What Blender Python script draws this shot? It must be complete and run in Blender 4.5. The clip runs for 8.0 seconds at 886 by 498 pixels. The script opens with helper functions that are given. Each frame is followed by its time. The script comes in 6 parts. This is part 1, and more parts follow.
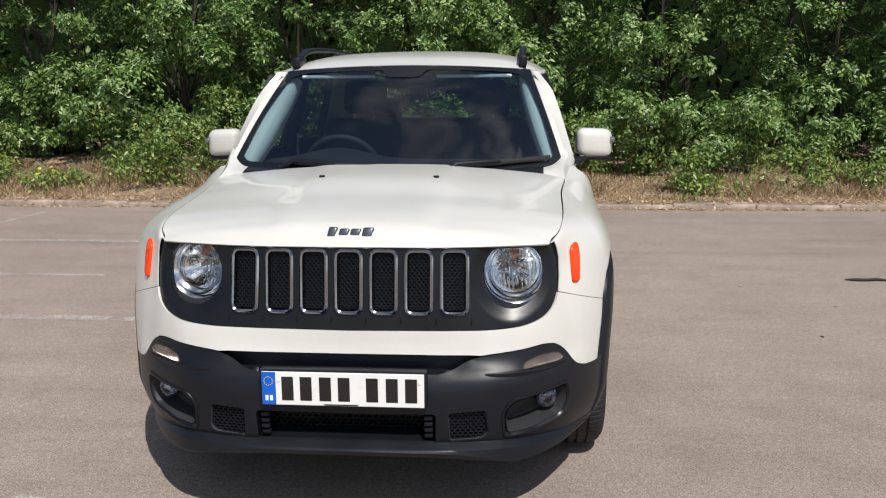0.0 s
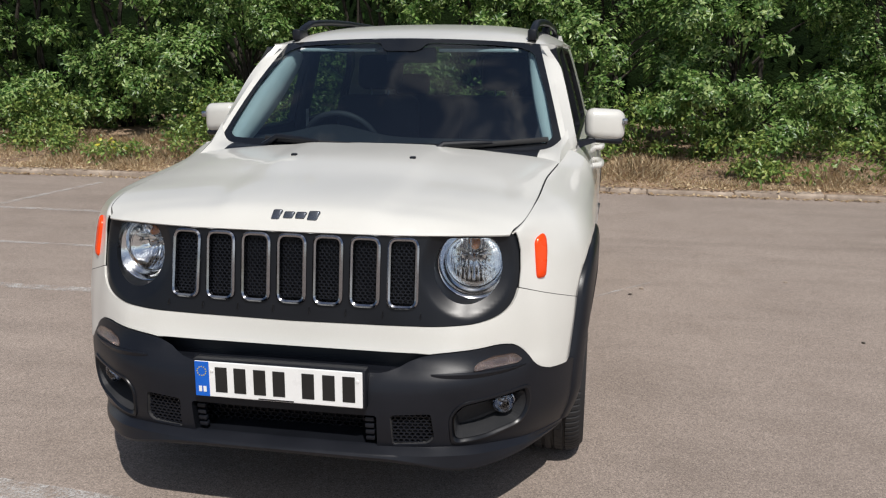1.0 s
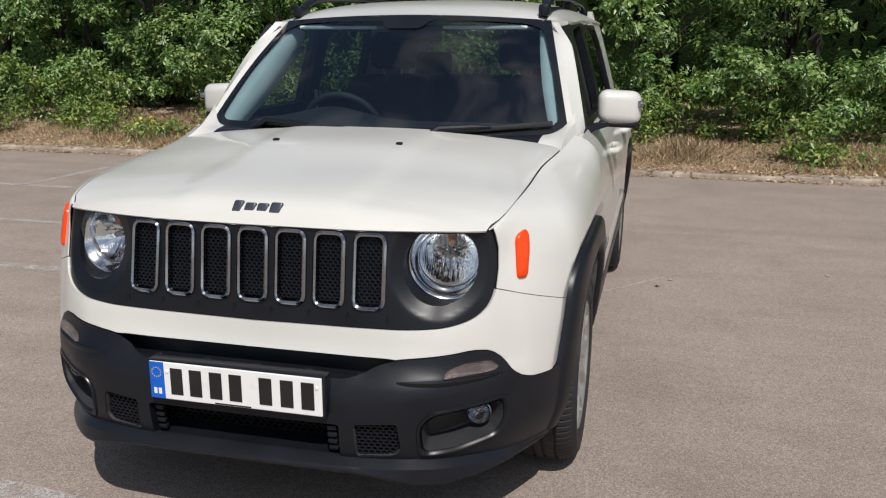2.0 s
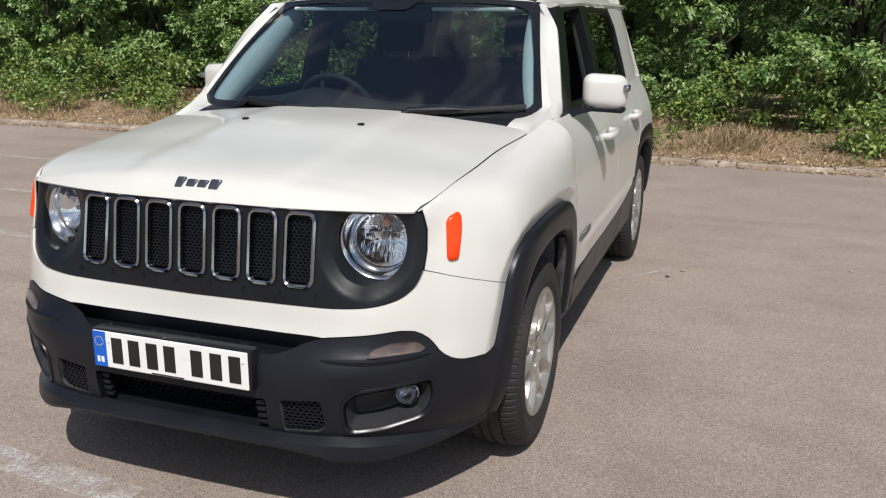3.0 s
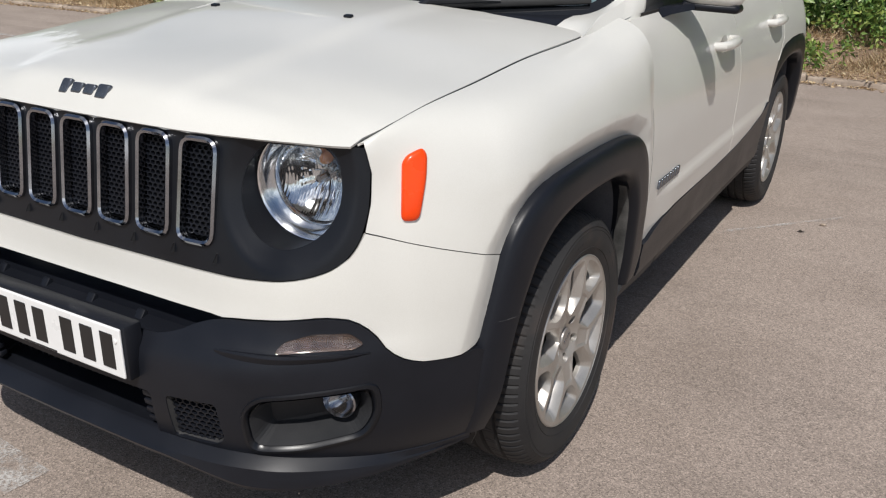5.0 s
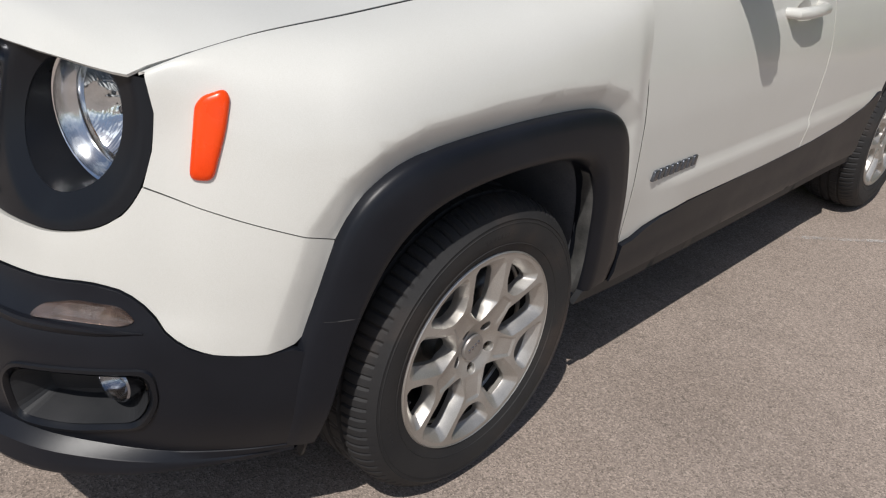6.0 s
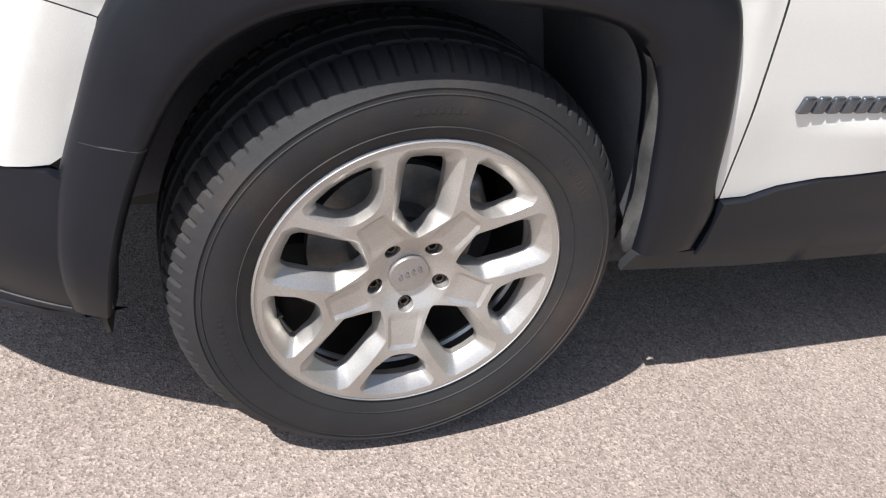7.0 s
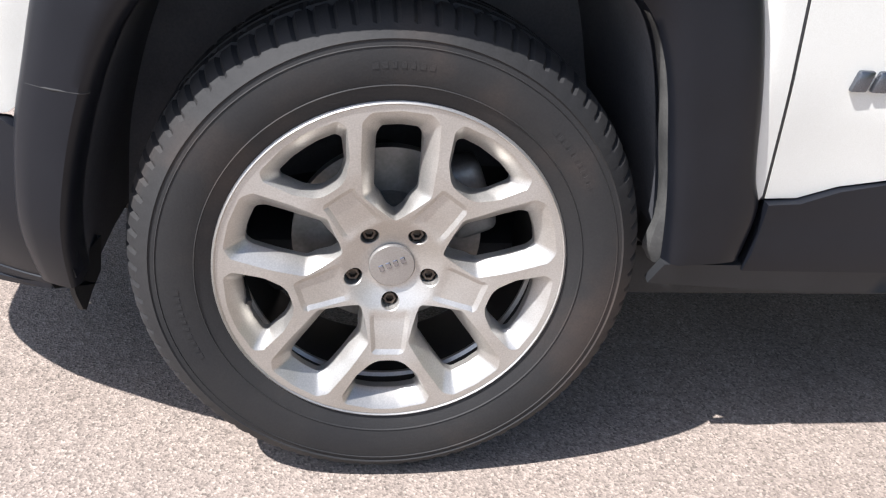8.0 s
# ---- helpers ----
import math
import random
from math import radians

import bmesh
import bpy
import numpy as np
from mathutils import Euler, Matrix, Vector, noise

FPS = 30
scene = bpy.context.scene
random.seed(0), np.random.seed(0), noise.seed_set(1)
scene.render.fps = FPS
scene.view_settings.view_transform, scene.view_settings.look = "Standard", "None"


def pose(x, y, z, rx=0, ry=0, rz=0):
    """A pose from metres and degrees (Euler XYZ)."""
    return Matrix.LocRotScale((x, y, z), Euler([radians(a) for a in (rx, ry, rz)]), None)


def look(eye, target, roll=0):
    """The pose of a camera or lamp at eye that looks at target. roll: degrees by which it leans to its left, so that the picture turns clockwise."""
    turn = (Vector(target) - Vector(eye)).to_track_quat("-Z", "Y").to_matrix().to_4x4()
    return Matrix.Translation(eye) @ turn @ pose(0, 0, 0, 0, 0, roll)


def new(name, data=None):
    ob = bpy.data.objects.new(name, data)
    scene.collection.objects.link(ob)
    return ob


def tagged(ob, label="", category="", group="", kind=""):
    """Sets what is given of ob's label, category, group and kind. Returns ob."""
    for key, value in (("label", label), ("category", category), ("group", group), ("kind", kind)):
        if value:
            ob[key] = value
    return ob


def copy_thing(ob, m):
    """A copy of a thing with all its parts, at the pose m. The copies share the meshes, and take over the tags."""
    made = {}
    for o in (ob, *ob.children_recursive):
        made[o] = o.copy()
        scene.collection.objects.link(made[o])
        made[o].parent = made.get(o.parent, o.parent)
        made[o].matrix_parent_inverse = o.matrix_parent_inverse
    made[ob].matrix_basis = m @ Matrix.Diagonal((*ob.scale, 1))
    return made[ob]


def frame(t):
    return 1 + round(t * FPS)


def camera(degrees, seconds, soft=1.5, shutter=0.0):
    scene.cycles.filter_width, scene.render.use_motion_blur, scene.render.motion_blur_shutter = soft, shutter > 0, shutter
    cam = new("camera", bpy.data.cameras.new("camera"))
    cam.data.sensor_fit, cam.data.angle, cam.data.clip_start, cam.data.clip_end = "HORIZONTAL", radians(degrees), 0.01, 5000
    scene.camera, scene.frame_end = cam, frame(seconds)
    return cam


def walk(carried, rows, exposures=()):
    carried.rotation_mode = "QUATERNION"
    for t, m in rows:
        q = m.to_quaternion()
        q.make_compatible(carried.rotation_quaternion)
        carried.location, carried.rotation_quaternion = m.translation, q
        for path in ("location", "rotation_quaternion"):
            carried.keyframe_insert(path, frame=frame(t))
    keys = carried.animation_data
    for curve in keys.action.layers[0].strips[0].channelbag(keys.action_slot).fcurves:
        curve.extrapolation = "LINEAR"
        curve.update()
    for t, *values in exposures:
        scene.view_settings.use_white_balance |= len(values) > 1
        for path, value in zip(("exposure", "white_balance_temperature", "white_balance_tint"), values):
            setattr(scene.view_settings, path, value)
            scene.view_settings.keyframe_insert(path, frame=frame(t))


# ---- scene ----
cam = camera(55.3, 8.0, soft=1.2)
PATH = [
    (0, (0.533, -2.469, 1.461), (0.368, -0.514, 1.068), -0.4),
    (0.5, (0.792, -2.359, 1.462), (0.509, -0.422, 1.05), -0.4),
    (1, (0.905, -2.189, 1.444), (0.55, -0.271, 1.003), 0.3),
    (1.5, (0.965, -1.981, 1.44), (0.562, -0.079, 0.97), 0.7),
    (1.7, (0.996, -1.945, 1.447), (0.567, -0.052, 0.965), 0.4),
    (2.8, (1.435, -1.885, 1.448), (0.809, -0.056, 0.934), 0.3),
    (3, (1.476, -1.81, 1.437), (0.829, 0.009, 0.912), 0.4),
    (3.5, (1.53, -1.578, 1.414), (0.841, 0.217, 0.865), 1.0),
    (4, (1.552, -1.324, 1.383), (0.775, 0.42, 0.786), 1.6),
    (4.2, (1.552, -1.224, 1.379), (0.737, 0.492, 0.755), 1.7),
    (5.5, (1.56, -0.692, 1.293), (0.53, 0.821, 0.485), 2.1),
    (6, (1.761, -0.295, 1.291), (0.595, 1.06, 0.394), 6.3),
    (6.5, (1.799, 0.147, 1.162), (0.459, 1.23, 0.147), 10.2),
    (7, (1.767, 0.514, 1.02), (0.243, 1.207, -0.074), 10.0),
    (7.5, (1.766, 0.735, 0.867), (0.079, 1.151, -0.123), 6.9),
    (8, (1.821, 0.784, 0.832), (0.05, 1.083, -0.049), 5.1),
]
EXPOSURES = [(0.0, 0.0, 6300, 11), (0.9, -0.12, 6300, 11), (1.7, -0.20, 6300, 11), (3.0, -0.03, 6300, 11), (4.2, 0.0, 6300, 11), (5.5, -0.16, 6250, 11), (6.0, -0.17, 6250, 11), (6.3, -0.05, 6250, 11), (6.5, 0.10, 6250, 11), (6.7, 0.22, 6200, 11), (7.0, 0.85, 6050, 12), (7.5, 1.02, 6000, 12), (8.0, 1.14, 5950, 12)]
walk(cam, [(t, look(eye, target, roll)) for t, eye, target, roll in PATH], EXPOSURES)

# ---- world, sun, exposure ----
TO_SUN = Vector((0.30, -0.65, 1.0)).normalized()
world = bpy.data.worlds.new("sky")
scene.world = world
world.use_nodes = True
wn = world.node_tree
sky = wn.nodes.new("ShaderNodeTexSky")
sky.sky_type = "NISHITA"
sky.sun_disc = False
sky.sun_elevation = math.asin(TO_SUN.z)
sky.sun_rotation = math.atan2(TO_SUN.x, TO_SUN.y)
wn.nodes["Background"].inputs["Strength"].default_value = 0.071
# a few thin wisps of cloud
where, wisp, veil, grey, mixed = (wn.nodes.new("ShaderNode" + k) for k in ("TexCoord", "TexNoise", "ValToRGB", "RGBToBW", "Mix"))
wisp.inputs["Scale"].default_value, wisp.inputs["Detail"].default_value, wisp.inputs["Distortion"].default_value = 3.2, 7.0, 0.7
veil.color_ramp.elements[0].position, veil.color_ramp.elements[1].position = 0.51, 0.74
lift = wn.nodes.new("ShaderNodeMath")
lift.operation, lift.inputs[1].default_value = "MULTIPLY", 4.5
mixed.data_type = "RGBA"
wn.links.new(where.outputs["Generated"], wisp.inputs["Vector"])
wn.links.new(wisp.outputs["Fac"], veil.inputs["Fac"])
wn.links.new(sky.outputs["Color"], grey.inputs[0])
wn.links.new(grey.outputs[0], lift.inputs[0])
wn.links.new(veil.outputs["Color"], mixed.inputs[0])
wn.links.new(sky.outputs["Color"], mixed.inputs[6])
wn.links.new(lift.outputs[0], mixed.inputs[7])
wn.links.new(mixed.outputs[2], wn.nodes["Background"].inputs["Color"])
sun_data = bpy.data.lights.new("sun", "SUN")
sun_data.energy, sun_data.angle, sun_data.color = 4.35, radians(0.53), (1.0, 0.95, 0.87)
sun = new("sun", sun_data)
sun.matrix_world = look(TO_SUN * 30, (0, 0, 0))


# ---- materials ----
def shader(name, color=(0.5, 0.5, 0.5), rough=0.5, metal=0.0, **more):
    m = bpy.data.materials.new(name)
    m.use_nodes = True
    b = m.node_tree.nodes["Principled BSDF"]
    b.inputs["Base Color"].default_value = (*color, 1)
    b.inputs["Roughness"].default_value = rough
    b.inputs["Metallic"].default_value = metal
    for key, value in more.items():
        b.inputs[key.replace("_", " ")].default_value = value
    return m, m.node_tree, b


def noise_node(nt, scale, detail=3.0, rough=0.55, coords="Object"):
    tc = nt.nodes.new("ShaderNodeTexCoord")
    n = nt.nodes.new("ShaderNodeTexNoise")
    n.inputs["Scale"].default_value, n.inputs["Detail"].default_value, n.inputs["Roughness"].default_value = scale, detail, rough
    nt.links.new(tc.outputs[coords], n.inputs["Vector"])
    return n


def ramp(nt, source, stops):
    r = nt.nodes.new("ShaderNodeValToRGB")
    while len(r.color_ramp.elements) < len(stops):
        r.color_ramp.elements.new(0.5)
    for e, (at, c) in zip(r.color_ramp.elements, stops):
        e.position, e.color = at, (c, c, c, 1) if isinstance(c, (int, float)) else (*c, 1)
    nt.links.new(source, r.inputs["Fac"])
    return r.outputs["Color"]


def blend(nt, kind, a, b, fac=1.0):
    n = nt.nodes.new("ShaderNodeMix")
    n.data_type, n.blend_type = "RGBA", kind
    for slot, v in ((0, fac), (6, a), (7, b)):
        if isinstance(v, (int, float)):
            n.inputs[slot].default_value = v
        elif isinstance(v, tuple):
            n.inputs[slot].default_value = (*v, 1)
        else:
            nt.links.new(v, n.inputs[slot])
    return n.outputs[2]


def bumped(nt, b, height, strength, distance):
    n = nt.nodes.new("ShaderNodeBump")
    n.inputs["Strength"].default_value, n.inputs["Distance"].default_value = strength, distance
    nt.links.new(height, n.inputs["Height"])
    nt.links.new(n.outputs["Normal"], b.inputs["Normal"])


def worn(name, dark, light, rough=(0.4, 0.6), scale=6.0, grain=300.0, bump=0.1, depth=0.001, metal=0.0, **more):
    """A surface with stains at one scale and grain at another."""
    m, nt, b = shader(name, light, rough[1], metal, **more)
    big, fine = noise_node(nt, scale, 5), noise_node(nt, grain, 2)
    col = ramp(nt, big.outputs["Fac"], [(0.3, dark), (0.7, light)])
    col = blend(nt, "OVERLAY", col, ramp(nt, fine.outputs["Fac"], [(0.3, 0.4), (0.7, 0.6)]), 0.5)
    nt.links.new(col, b.inputs["Base Color"])
    nt.links.new(ramp(nt, big.outputs["Fac"], [(0.3, rough[0]), (0.7, rough[1])]), b.inputs["Roughness"])
    if bump:
        bumped(nt, b, fine.outputs["Fac"], bump, depth)
    return m


def ribbed(m, scale, strength, depth):
    """Adds fine upright flutes to a surface."""
    nt = m.node_tree
    tc, w = nt.nodes.new("ShaderNodeTexCoord"), nt.nodes.new("ShaderNodeTexWave")
    w.bands_direction = "X"
    w.inputs["Scale"].default_value, w.inputs["Distortion"].default_value = scale, 0.6
    nt.links.new(tc.outputs["Object"], w.inputs["Vector"])
    bumped(nt, nt.nodes["Principled BSDF"], w.outputs["Fac"], strength, depth)
    return m


def glazing(name, tint, gloss_rough=0.0, face=0.05):
    """Clear or tinted pane: see-through, with a reflection that grows at a slant."""
    m = bpy.data.materials.new(name)
    m.use_nodes = True
    nt = m.node_tree
    nt.nodes.remove(nt.nodes["Principled BSDF"])
    clear, gloss, mix, slant = (nt.nodes.new("ShaderNode" + k) for k in ("BsdfTransparent", "BsdfGlossy", "MixShader", "LayerWeight"))
    clear.inputs["Color"].default_value = (*tint, 1)
    gloss.inputs["Roughness"].default_value = gloss_rough
    slant.inputs["Blend"].default_value = 0.5
    steep, share = nt.nodes.new("ShaderNodeMath"), nt.nodes.new("ShaderNodeMath")
    steep.operation, steep.inputs[1].default_value = "POWER", 4.0
    share.operation, share.inputs[1].default_value, share.inputs[2].default_value = "MULTIPLY_ADD", 0.85, face
    nt.links.new(slant.outputs["Facing"], steep.inputs[0])
    nt.links.new(steep.outputs[0], share.inputs[0])
    nt.links.new(share.outputs[0], mix.inputs[0])
    nt.links.new(clear.outputs[0], mix.inputs[1])
    nt.links.new(gloss.outputs[0], mix.inputs[2])
    nt.links.new(mix.outputs[0], nt.nodes["Material Output"].inputs["Surface"])
    return m


PAINT = worn("white_paint", (0.630, 0.620, 0.572), (0.665, 0.655, 0.610), (0.30, 0.36), 2.5, 900, 0.0, Coat_Weight=0.6, Coat_Roughness=0.05)
PLASTIC = worn("black_plastic", (0.0072, 0.0083, 0.0118), (0.0115, 0.0128, 0.0175), (0.32, 0.41), 5, 900, 0.2, 0.0004, Specular_IOR_Level=0.27)
TRAY_GREY = worn("dust_and_glint_plastic", (0.018, 0.019, 0.021), (0.034, 0.034, 0.036), (0.5, 0.6), 7, 700, 0.15, 0.0004, Specular_IOR_Level=0.3)
GRILLE_BLACK = worn("satin_black", (0.0055, 0.0062, 0.0085), (0.0085, 0.0095, 0.0125), (0.27, 0.34), 5, 700, 0.08, 0.0005, Specular_IOR_Level=0.32)
LINER = worn("liner_felt", (0.080, 0.082, 0.092), (0.120, 0.122, 0.132), (0.85, 0.95), 7, 260, 0.25, Specular_IOR_Level=0.15)
# paler than the liner: dust, and grazing sunlight put into the colour
LINER_PALE = worn("pale_liner", (0.050, 0.050, 0.049), (0.105, 0.103, 0.098), (0.7, 0.85), 18, 260, 0.25, Specular_IOR_Level=0.25)
DARK = worn("underside_black", (0.022, 0.022, 0.024), (0.042, 0.041, 0.040), (0.7, 0.9), 6, 200, 0.2)
CHROME = worn("chrome", (0.78, 0.79, 0.81), (0.88, 0.89, 0.91), (0.10, 0.17), 20, 400, 0.0, metal=1.0)
REFLECTOR = ribbed(worn("lamp_reflector", (0.74, 0.75, 0.76), (0.90, 0.91, 0.92), (0.03, 0.08), 26, 300, 0.0, metal=1.0), 70, 0.08, 0.002)
SMOKE_CHROME = worn("dark_chrome", (0.28, 0.29, 0.32), (0.42, 0.43, 0.46), (0.10, 0.16), 20, 400, 0.0, metal=1.0)
ALLOY = worn("alloy", (0.43, 0.405, 0.370), (0.565, 0.545, 0.515), (0.38, 0.47), 7, 500, 0.05, 0.0003, metal=0.74)
CAP_GREY = worn("cap_grey", (0.30, 0.28, 0.26), (0.38, 0.36, 0.34), (0.35, 0.45), 11, 500, 0.05, 0.0003, metal=0.6)
BARREL = worn("barrel_dark", (0.018, 0.016, 0.015), (0.045, 0.041, 0.038), (0.5, 0.7), 14, 300, 0.1, metal=0.3)
BRAKE = worn("brake_iron", (0.16, 0.155, 0.145), (0.34, 0.33, 0.315), (0.4, 0.55), 20, 200, 0.1, metal=0.6)
BOLT = worn("bolt_steel", (0.06, 0.045, 0.035), (0.14, 0.12, 0.10), (0.45, 0.6), 60, 400, 0.1, metal=0.8)
GLASS = glazing("windscreen_glass", (0.64, 0.76, 0.79), 0.0, 0.145)
SIDE_GLASS = glazing("door_glass", (0.62, 0.68, 0.66), 0.0, 0.05)
TINTED = glazing("tinted_glass", (0.30, 0.34, 0.34))
LENS = glazing("clear_lens", (0.93, 0.95, 0.96))
MIRROR = shader("mirror_glass", (0.85, 0.86, 0.88), 0.02, 1.0)[0]
FRIT = worn("frit_black", (0.008, 0.009, 0.011), (0.012, 0.013, 0.015), (0.08, 0.12), 5, 500, 0.0)
RUBBER_SEAL = worn("rubber_seal", (0.012, 0.012, 0.013), (0.022, 0.022, 0.022), (0.5, 0.7), 9, 400, 0.1)
CABIN = worn("cabin_black", (0.012, 0.012, 0.014), (0.022, 0.022, 0.025), (0.6, 0.75), 8, 500, 0.2)
SEATING = worn("seat_fabric", (0.014, 0.014, 0.016), (0.030, 0.030, 0.034), (0.8, 0.95), 9, 800, 0.4)
TRIM_GREY = worn("cabin_trim_grey", (0.54, 0.58, 0.56), (0.62, 0.65, 0.63), (0.7, 0.85), 7, 700, 0.2)
PLATE = worn("plate_white", (0.80, 0.80, 0.78), (0.86, 0.86, 0.84), (0.25, 0.35), 8, 600, 0.0)
PLATE_BLUE = worn("plate_blue", (0.004, 0.10, 0.52), (0.006, 0.13, 0.60), (0.25, 0.35), 8, 600, 0.0)
INK = worn("plate_ink", (0.010, 0.010, 0.010), (0.016, 0.016, 0.016), (0.3, 0.4), 8, 600, 0.0)
BADGE = worn("badge_grey", (0.10, 0.11, 0.13), (0.17, 0.18, 0.20), (0.22, 0.3), 12, 600, 0.0, metal=0.8)
ORANGE = worn("orange_lens", (0.80, 0.052, 0.002), (0.86, 0.068, 0.003), (0.22, 0.30), 12, 500, 0.0, Coat_Weight=0.15, Coat_Roughness=0.06, Specular_IOR_Level=0.3)
CLEAR_AMBER = ribbed(worn("pale_lens", (0.13, 0.085, 0.070), (0.50, 0.36, 0.30), (0.10, 0.18), 22, 300, 0.0, metal=0.75, Coat_Weight=0.7, Coat_Roughness=0.04), 110, 0.6, 0.004)
BULB = worn("amber_bulb", (0.50, 0.20, 0.08), (0.66, 0.32, 0.15), (0.15, 0.25), 40, 300, 0.0)


def tyre_material():
    m, nt, b = shader("tyre_rubber", (0.03, 0.03, 0.03), 0.75)
    big, fine = noise_node(nt, 5, 4), noise_node(nt, 320, 3)
    dusty = ramp(nt, big.outputs["Fac"], [(0.30, (0.012, 0.012, 0.0135)), (0.54, (0.020, 0.019, 0.019)), (0.76, (0.052, 0.038, 0.031))])
    col = blend(nt, "OVERLAY", dusty, ramp(nt, fine.outputs["Fac"], [(0.3, 0.38), (0.7, 0.62)]), 0.6)
    nt.links.new(col, b.inputs["Base Color"])
    bumped(nt, b, fine.outputs["Fac"], 0.25, 0.001)
    return m


def asphalt_material():
    """Old, pale, sun-bleached asphalt: pale chips in grey-brown binder, with stains metres wide."""
    m, nt, b = shader("old_asphalt", (0.2, 0.19, 0.17), 0.9)
    tc = nt.nodes.new("ShaderNodeTexCoord")
    chips = nt.nodes.new("ShaderNodeTexVoronoi")
    chips.inputs["Scale"].default_value = 275
    nt.links.new(tc.outputs["Object"], chips.inputs["Vector"])
    sep = nt.nodes.new("ShaderNodeSeparateColor")
    nt.links.new(chips.outputs["Color"], sep.inputs["Color"])
    wide, mid, grit = noise_node(nt, 0.28, 6, 0.6), noise_node(nt, 2.2, 6, 0.65), noise_node(nt, 420, 3)
    ground = ramp(nt, wide.outputs["Fac"], [(0.30, (0.282, 0.230, 0.194)), (0.5, (0.325, 0.266, 0.225)), (0.72, (0.368, 0.304, 0.258))])
    ground = blend(nt, "MULTIPLY", ground, ramp(nt, mid.outputs["Fac"], [(0.3, (0.86, 0.85, 0.84)), (0.5, 0.97), (0.7, 1.0)]), 0.9)
    # faint wheel-worn streaks along the lanes
    drag, streak = nt.nodes.new("ShaderNodeMapping"), noise_node(nt, 1.0, 5, 0.6)
    drag.inputs["Scale"].default_value = (0.35, 2.6, 1.0)
    nt.links.new(tc.outputs["Object"], drag.inputs["Vector"])
    nt.links.new(drag.outputs["Vector"], streak.inputs["Vector"])
    ground = blend(nt, "MULTIPLY", ground, ramp(nt, streak.outputs["Fac"], [(0.34, 0.84), (0.50, 0.97), (0.66, 1.03)]), 0.9)
    speck = ramp(nt, sep.outputs["Red"], [(0.0, 0.18), (0.25, 0.41), (0.75, 0.57), (1.0, 0.86)])
    col = blend(nt, "OVERLAY", ground, speck, 0.74)
    pebble = nt.nodes.new("ShaderNodeTexVoronoi")
    pebble.inputs["Scale"].default_value = 85
    nt.links.new(tc.outputs["Object"], pebble.inputs["Vector"])
    split = nt.nodes.new("ShaderNodeSeparateColor")
    nt.links.new(pebble.outputs["Color"], split.inputs["Color"])
    col = blend(nt, "OVERLAY", col, ramp(nt, split.outputs["Green"], [(0.0, 0.38), (0.3, 0.48), (0.8, 0.53), (1.0, 0.62)]), 0.30)
    col = blend(nt, "OVERLAY", col, ramp(nt, grit.outputs["Fac"], [(0.3, 0.36), (0.7, 0.64)]), 0.6)
    nt.links.new(col, b.inputs["Base Color"])
    tall = blend(nt, "ADD", chips.outputs["Distance"], grit.outputs["Fac"], 0.5)
    bumped(nt, b, tall, 0.32, 0.003)
    return m


def paint_line_material():
    """Road paint that has mostly worn away."""
    m, nt, b = shader("worn_line_paint", (0.62, 0.60, 0.57), 0.8)
    n, f = noise_node(nt, 9, 6, 0.7), noise_node(nt, 120, 3, 0.7)
    tr, mix = nt.nodes.new("ShaderNodeBsdfTransparent"), nt.nodes.new("ShaderNodeMixShader")
    mask = blend(nt, "MULTIPLY", ramp(nt, n.outputs["Fac"], [(0.38, 0.0), (0.56, 0.80)]), ramp(nt, f.outputs["Fac"], [(0.38, 0.1), (0.6, 1.0)]), 1.0)
    nt.links.new(mask, mix.inputs[0])
    nt.links.new(tr.outputs[0], mix.inputs[1])
    nt.links.new(b.outputs[0], mix.inputs[2])
    nt.links.new(mix.outputs[0], nt.nodes["Material Output"].inputs["Surface"])
    return m


def leaf_material(name, low, mid, high):
    m, nt, b = shader(name, mid, 0.36)
    geo = nt.nodes.new("ShaderNodeNewGeometry")
    col = ramp(nt, geo.outputs["Random Per Island"], [(0.0, low), (0.55, mid), (1.0, high)])
    n = noise_node(nt, 1.3, 3)
    col = blend(nt, "MULTIPLY", col, ramp(nt, n.outputs["Fac"], [(0.3, 0.7), (0.7, 1.0)]), 0.7)
    nt.links.new(col, b.inputs["Base Color"])
    thin = nt.nodes.new("ShaderNodeBsdfTranslucent")
    nt.links.new(col, thin.inputs["Color"])
    mix = nt.nodes.new("ShaderNodeMixShader")
    mix.inputs[0].default_value = 0.22
    nt.links.new(b.outputs[0], mix.inputs[1])
    nt.links.new(thin.outputs[0], mix.inputs[2])
    nt.links.new(mix.outputs[0], nt.nodes["Material Output"].inputs["Surface"])
    return m


TYRE = tyre_material()
ASPHALT = asphalt_material()
LINE = paint_line_material()
LEAF = leaf_material("hedge_leaf", (0.042, 0.106, 0.021), (0.150, 0.272, 0.060), (0.44, 0.56, 0.200))
# near-black, with the shade inside the hedge put into the colour
HEDGE_SHADE = worn("hedge_shade_green", (0.004, 0.009, 0.003), (0.013, 0.024, 0.007), (0.9, 1.0), 2.5, 25, 0.6, 0.05, Specular_IOR_Level=0.05)
WEED = leaf_material("weed_leaf", (0.085, 0.165, 0.035), (0.20, 0.31, 0.070), (0.42, 0.48, 0.13))
STRAW = leaf_material("dry_grass", (0.36, 0.235, 0.135), (0.60, 0.44, 0.260), (0.80, 0.67, 0.43))
BLOOM = leaf_material("yellow_bloom", (0.62, 0.56, 0.05), (0.74, 0.70, 0.10), (0.82, 0.80, 0.25))
BARK = worn("bark", (0.020, 0.016, 0.012), (0.045, 0.037, 0.028), (0.8, 0.95), 12, 150, 0.5, 0.004)
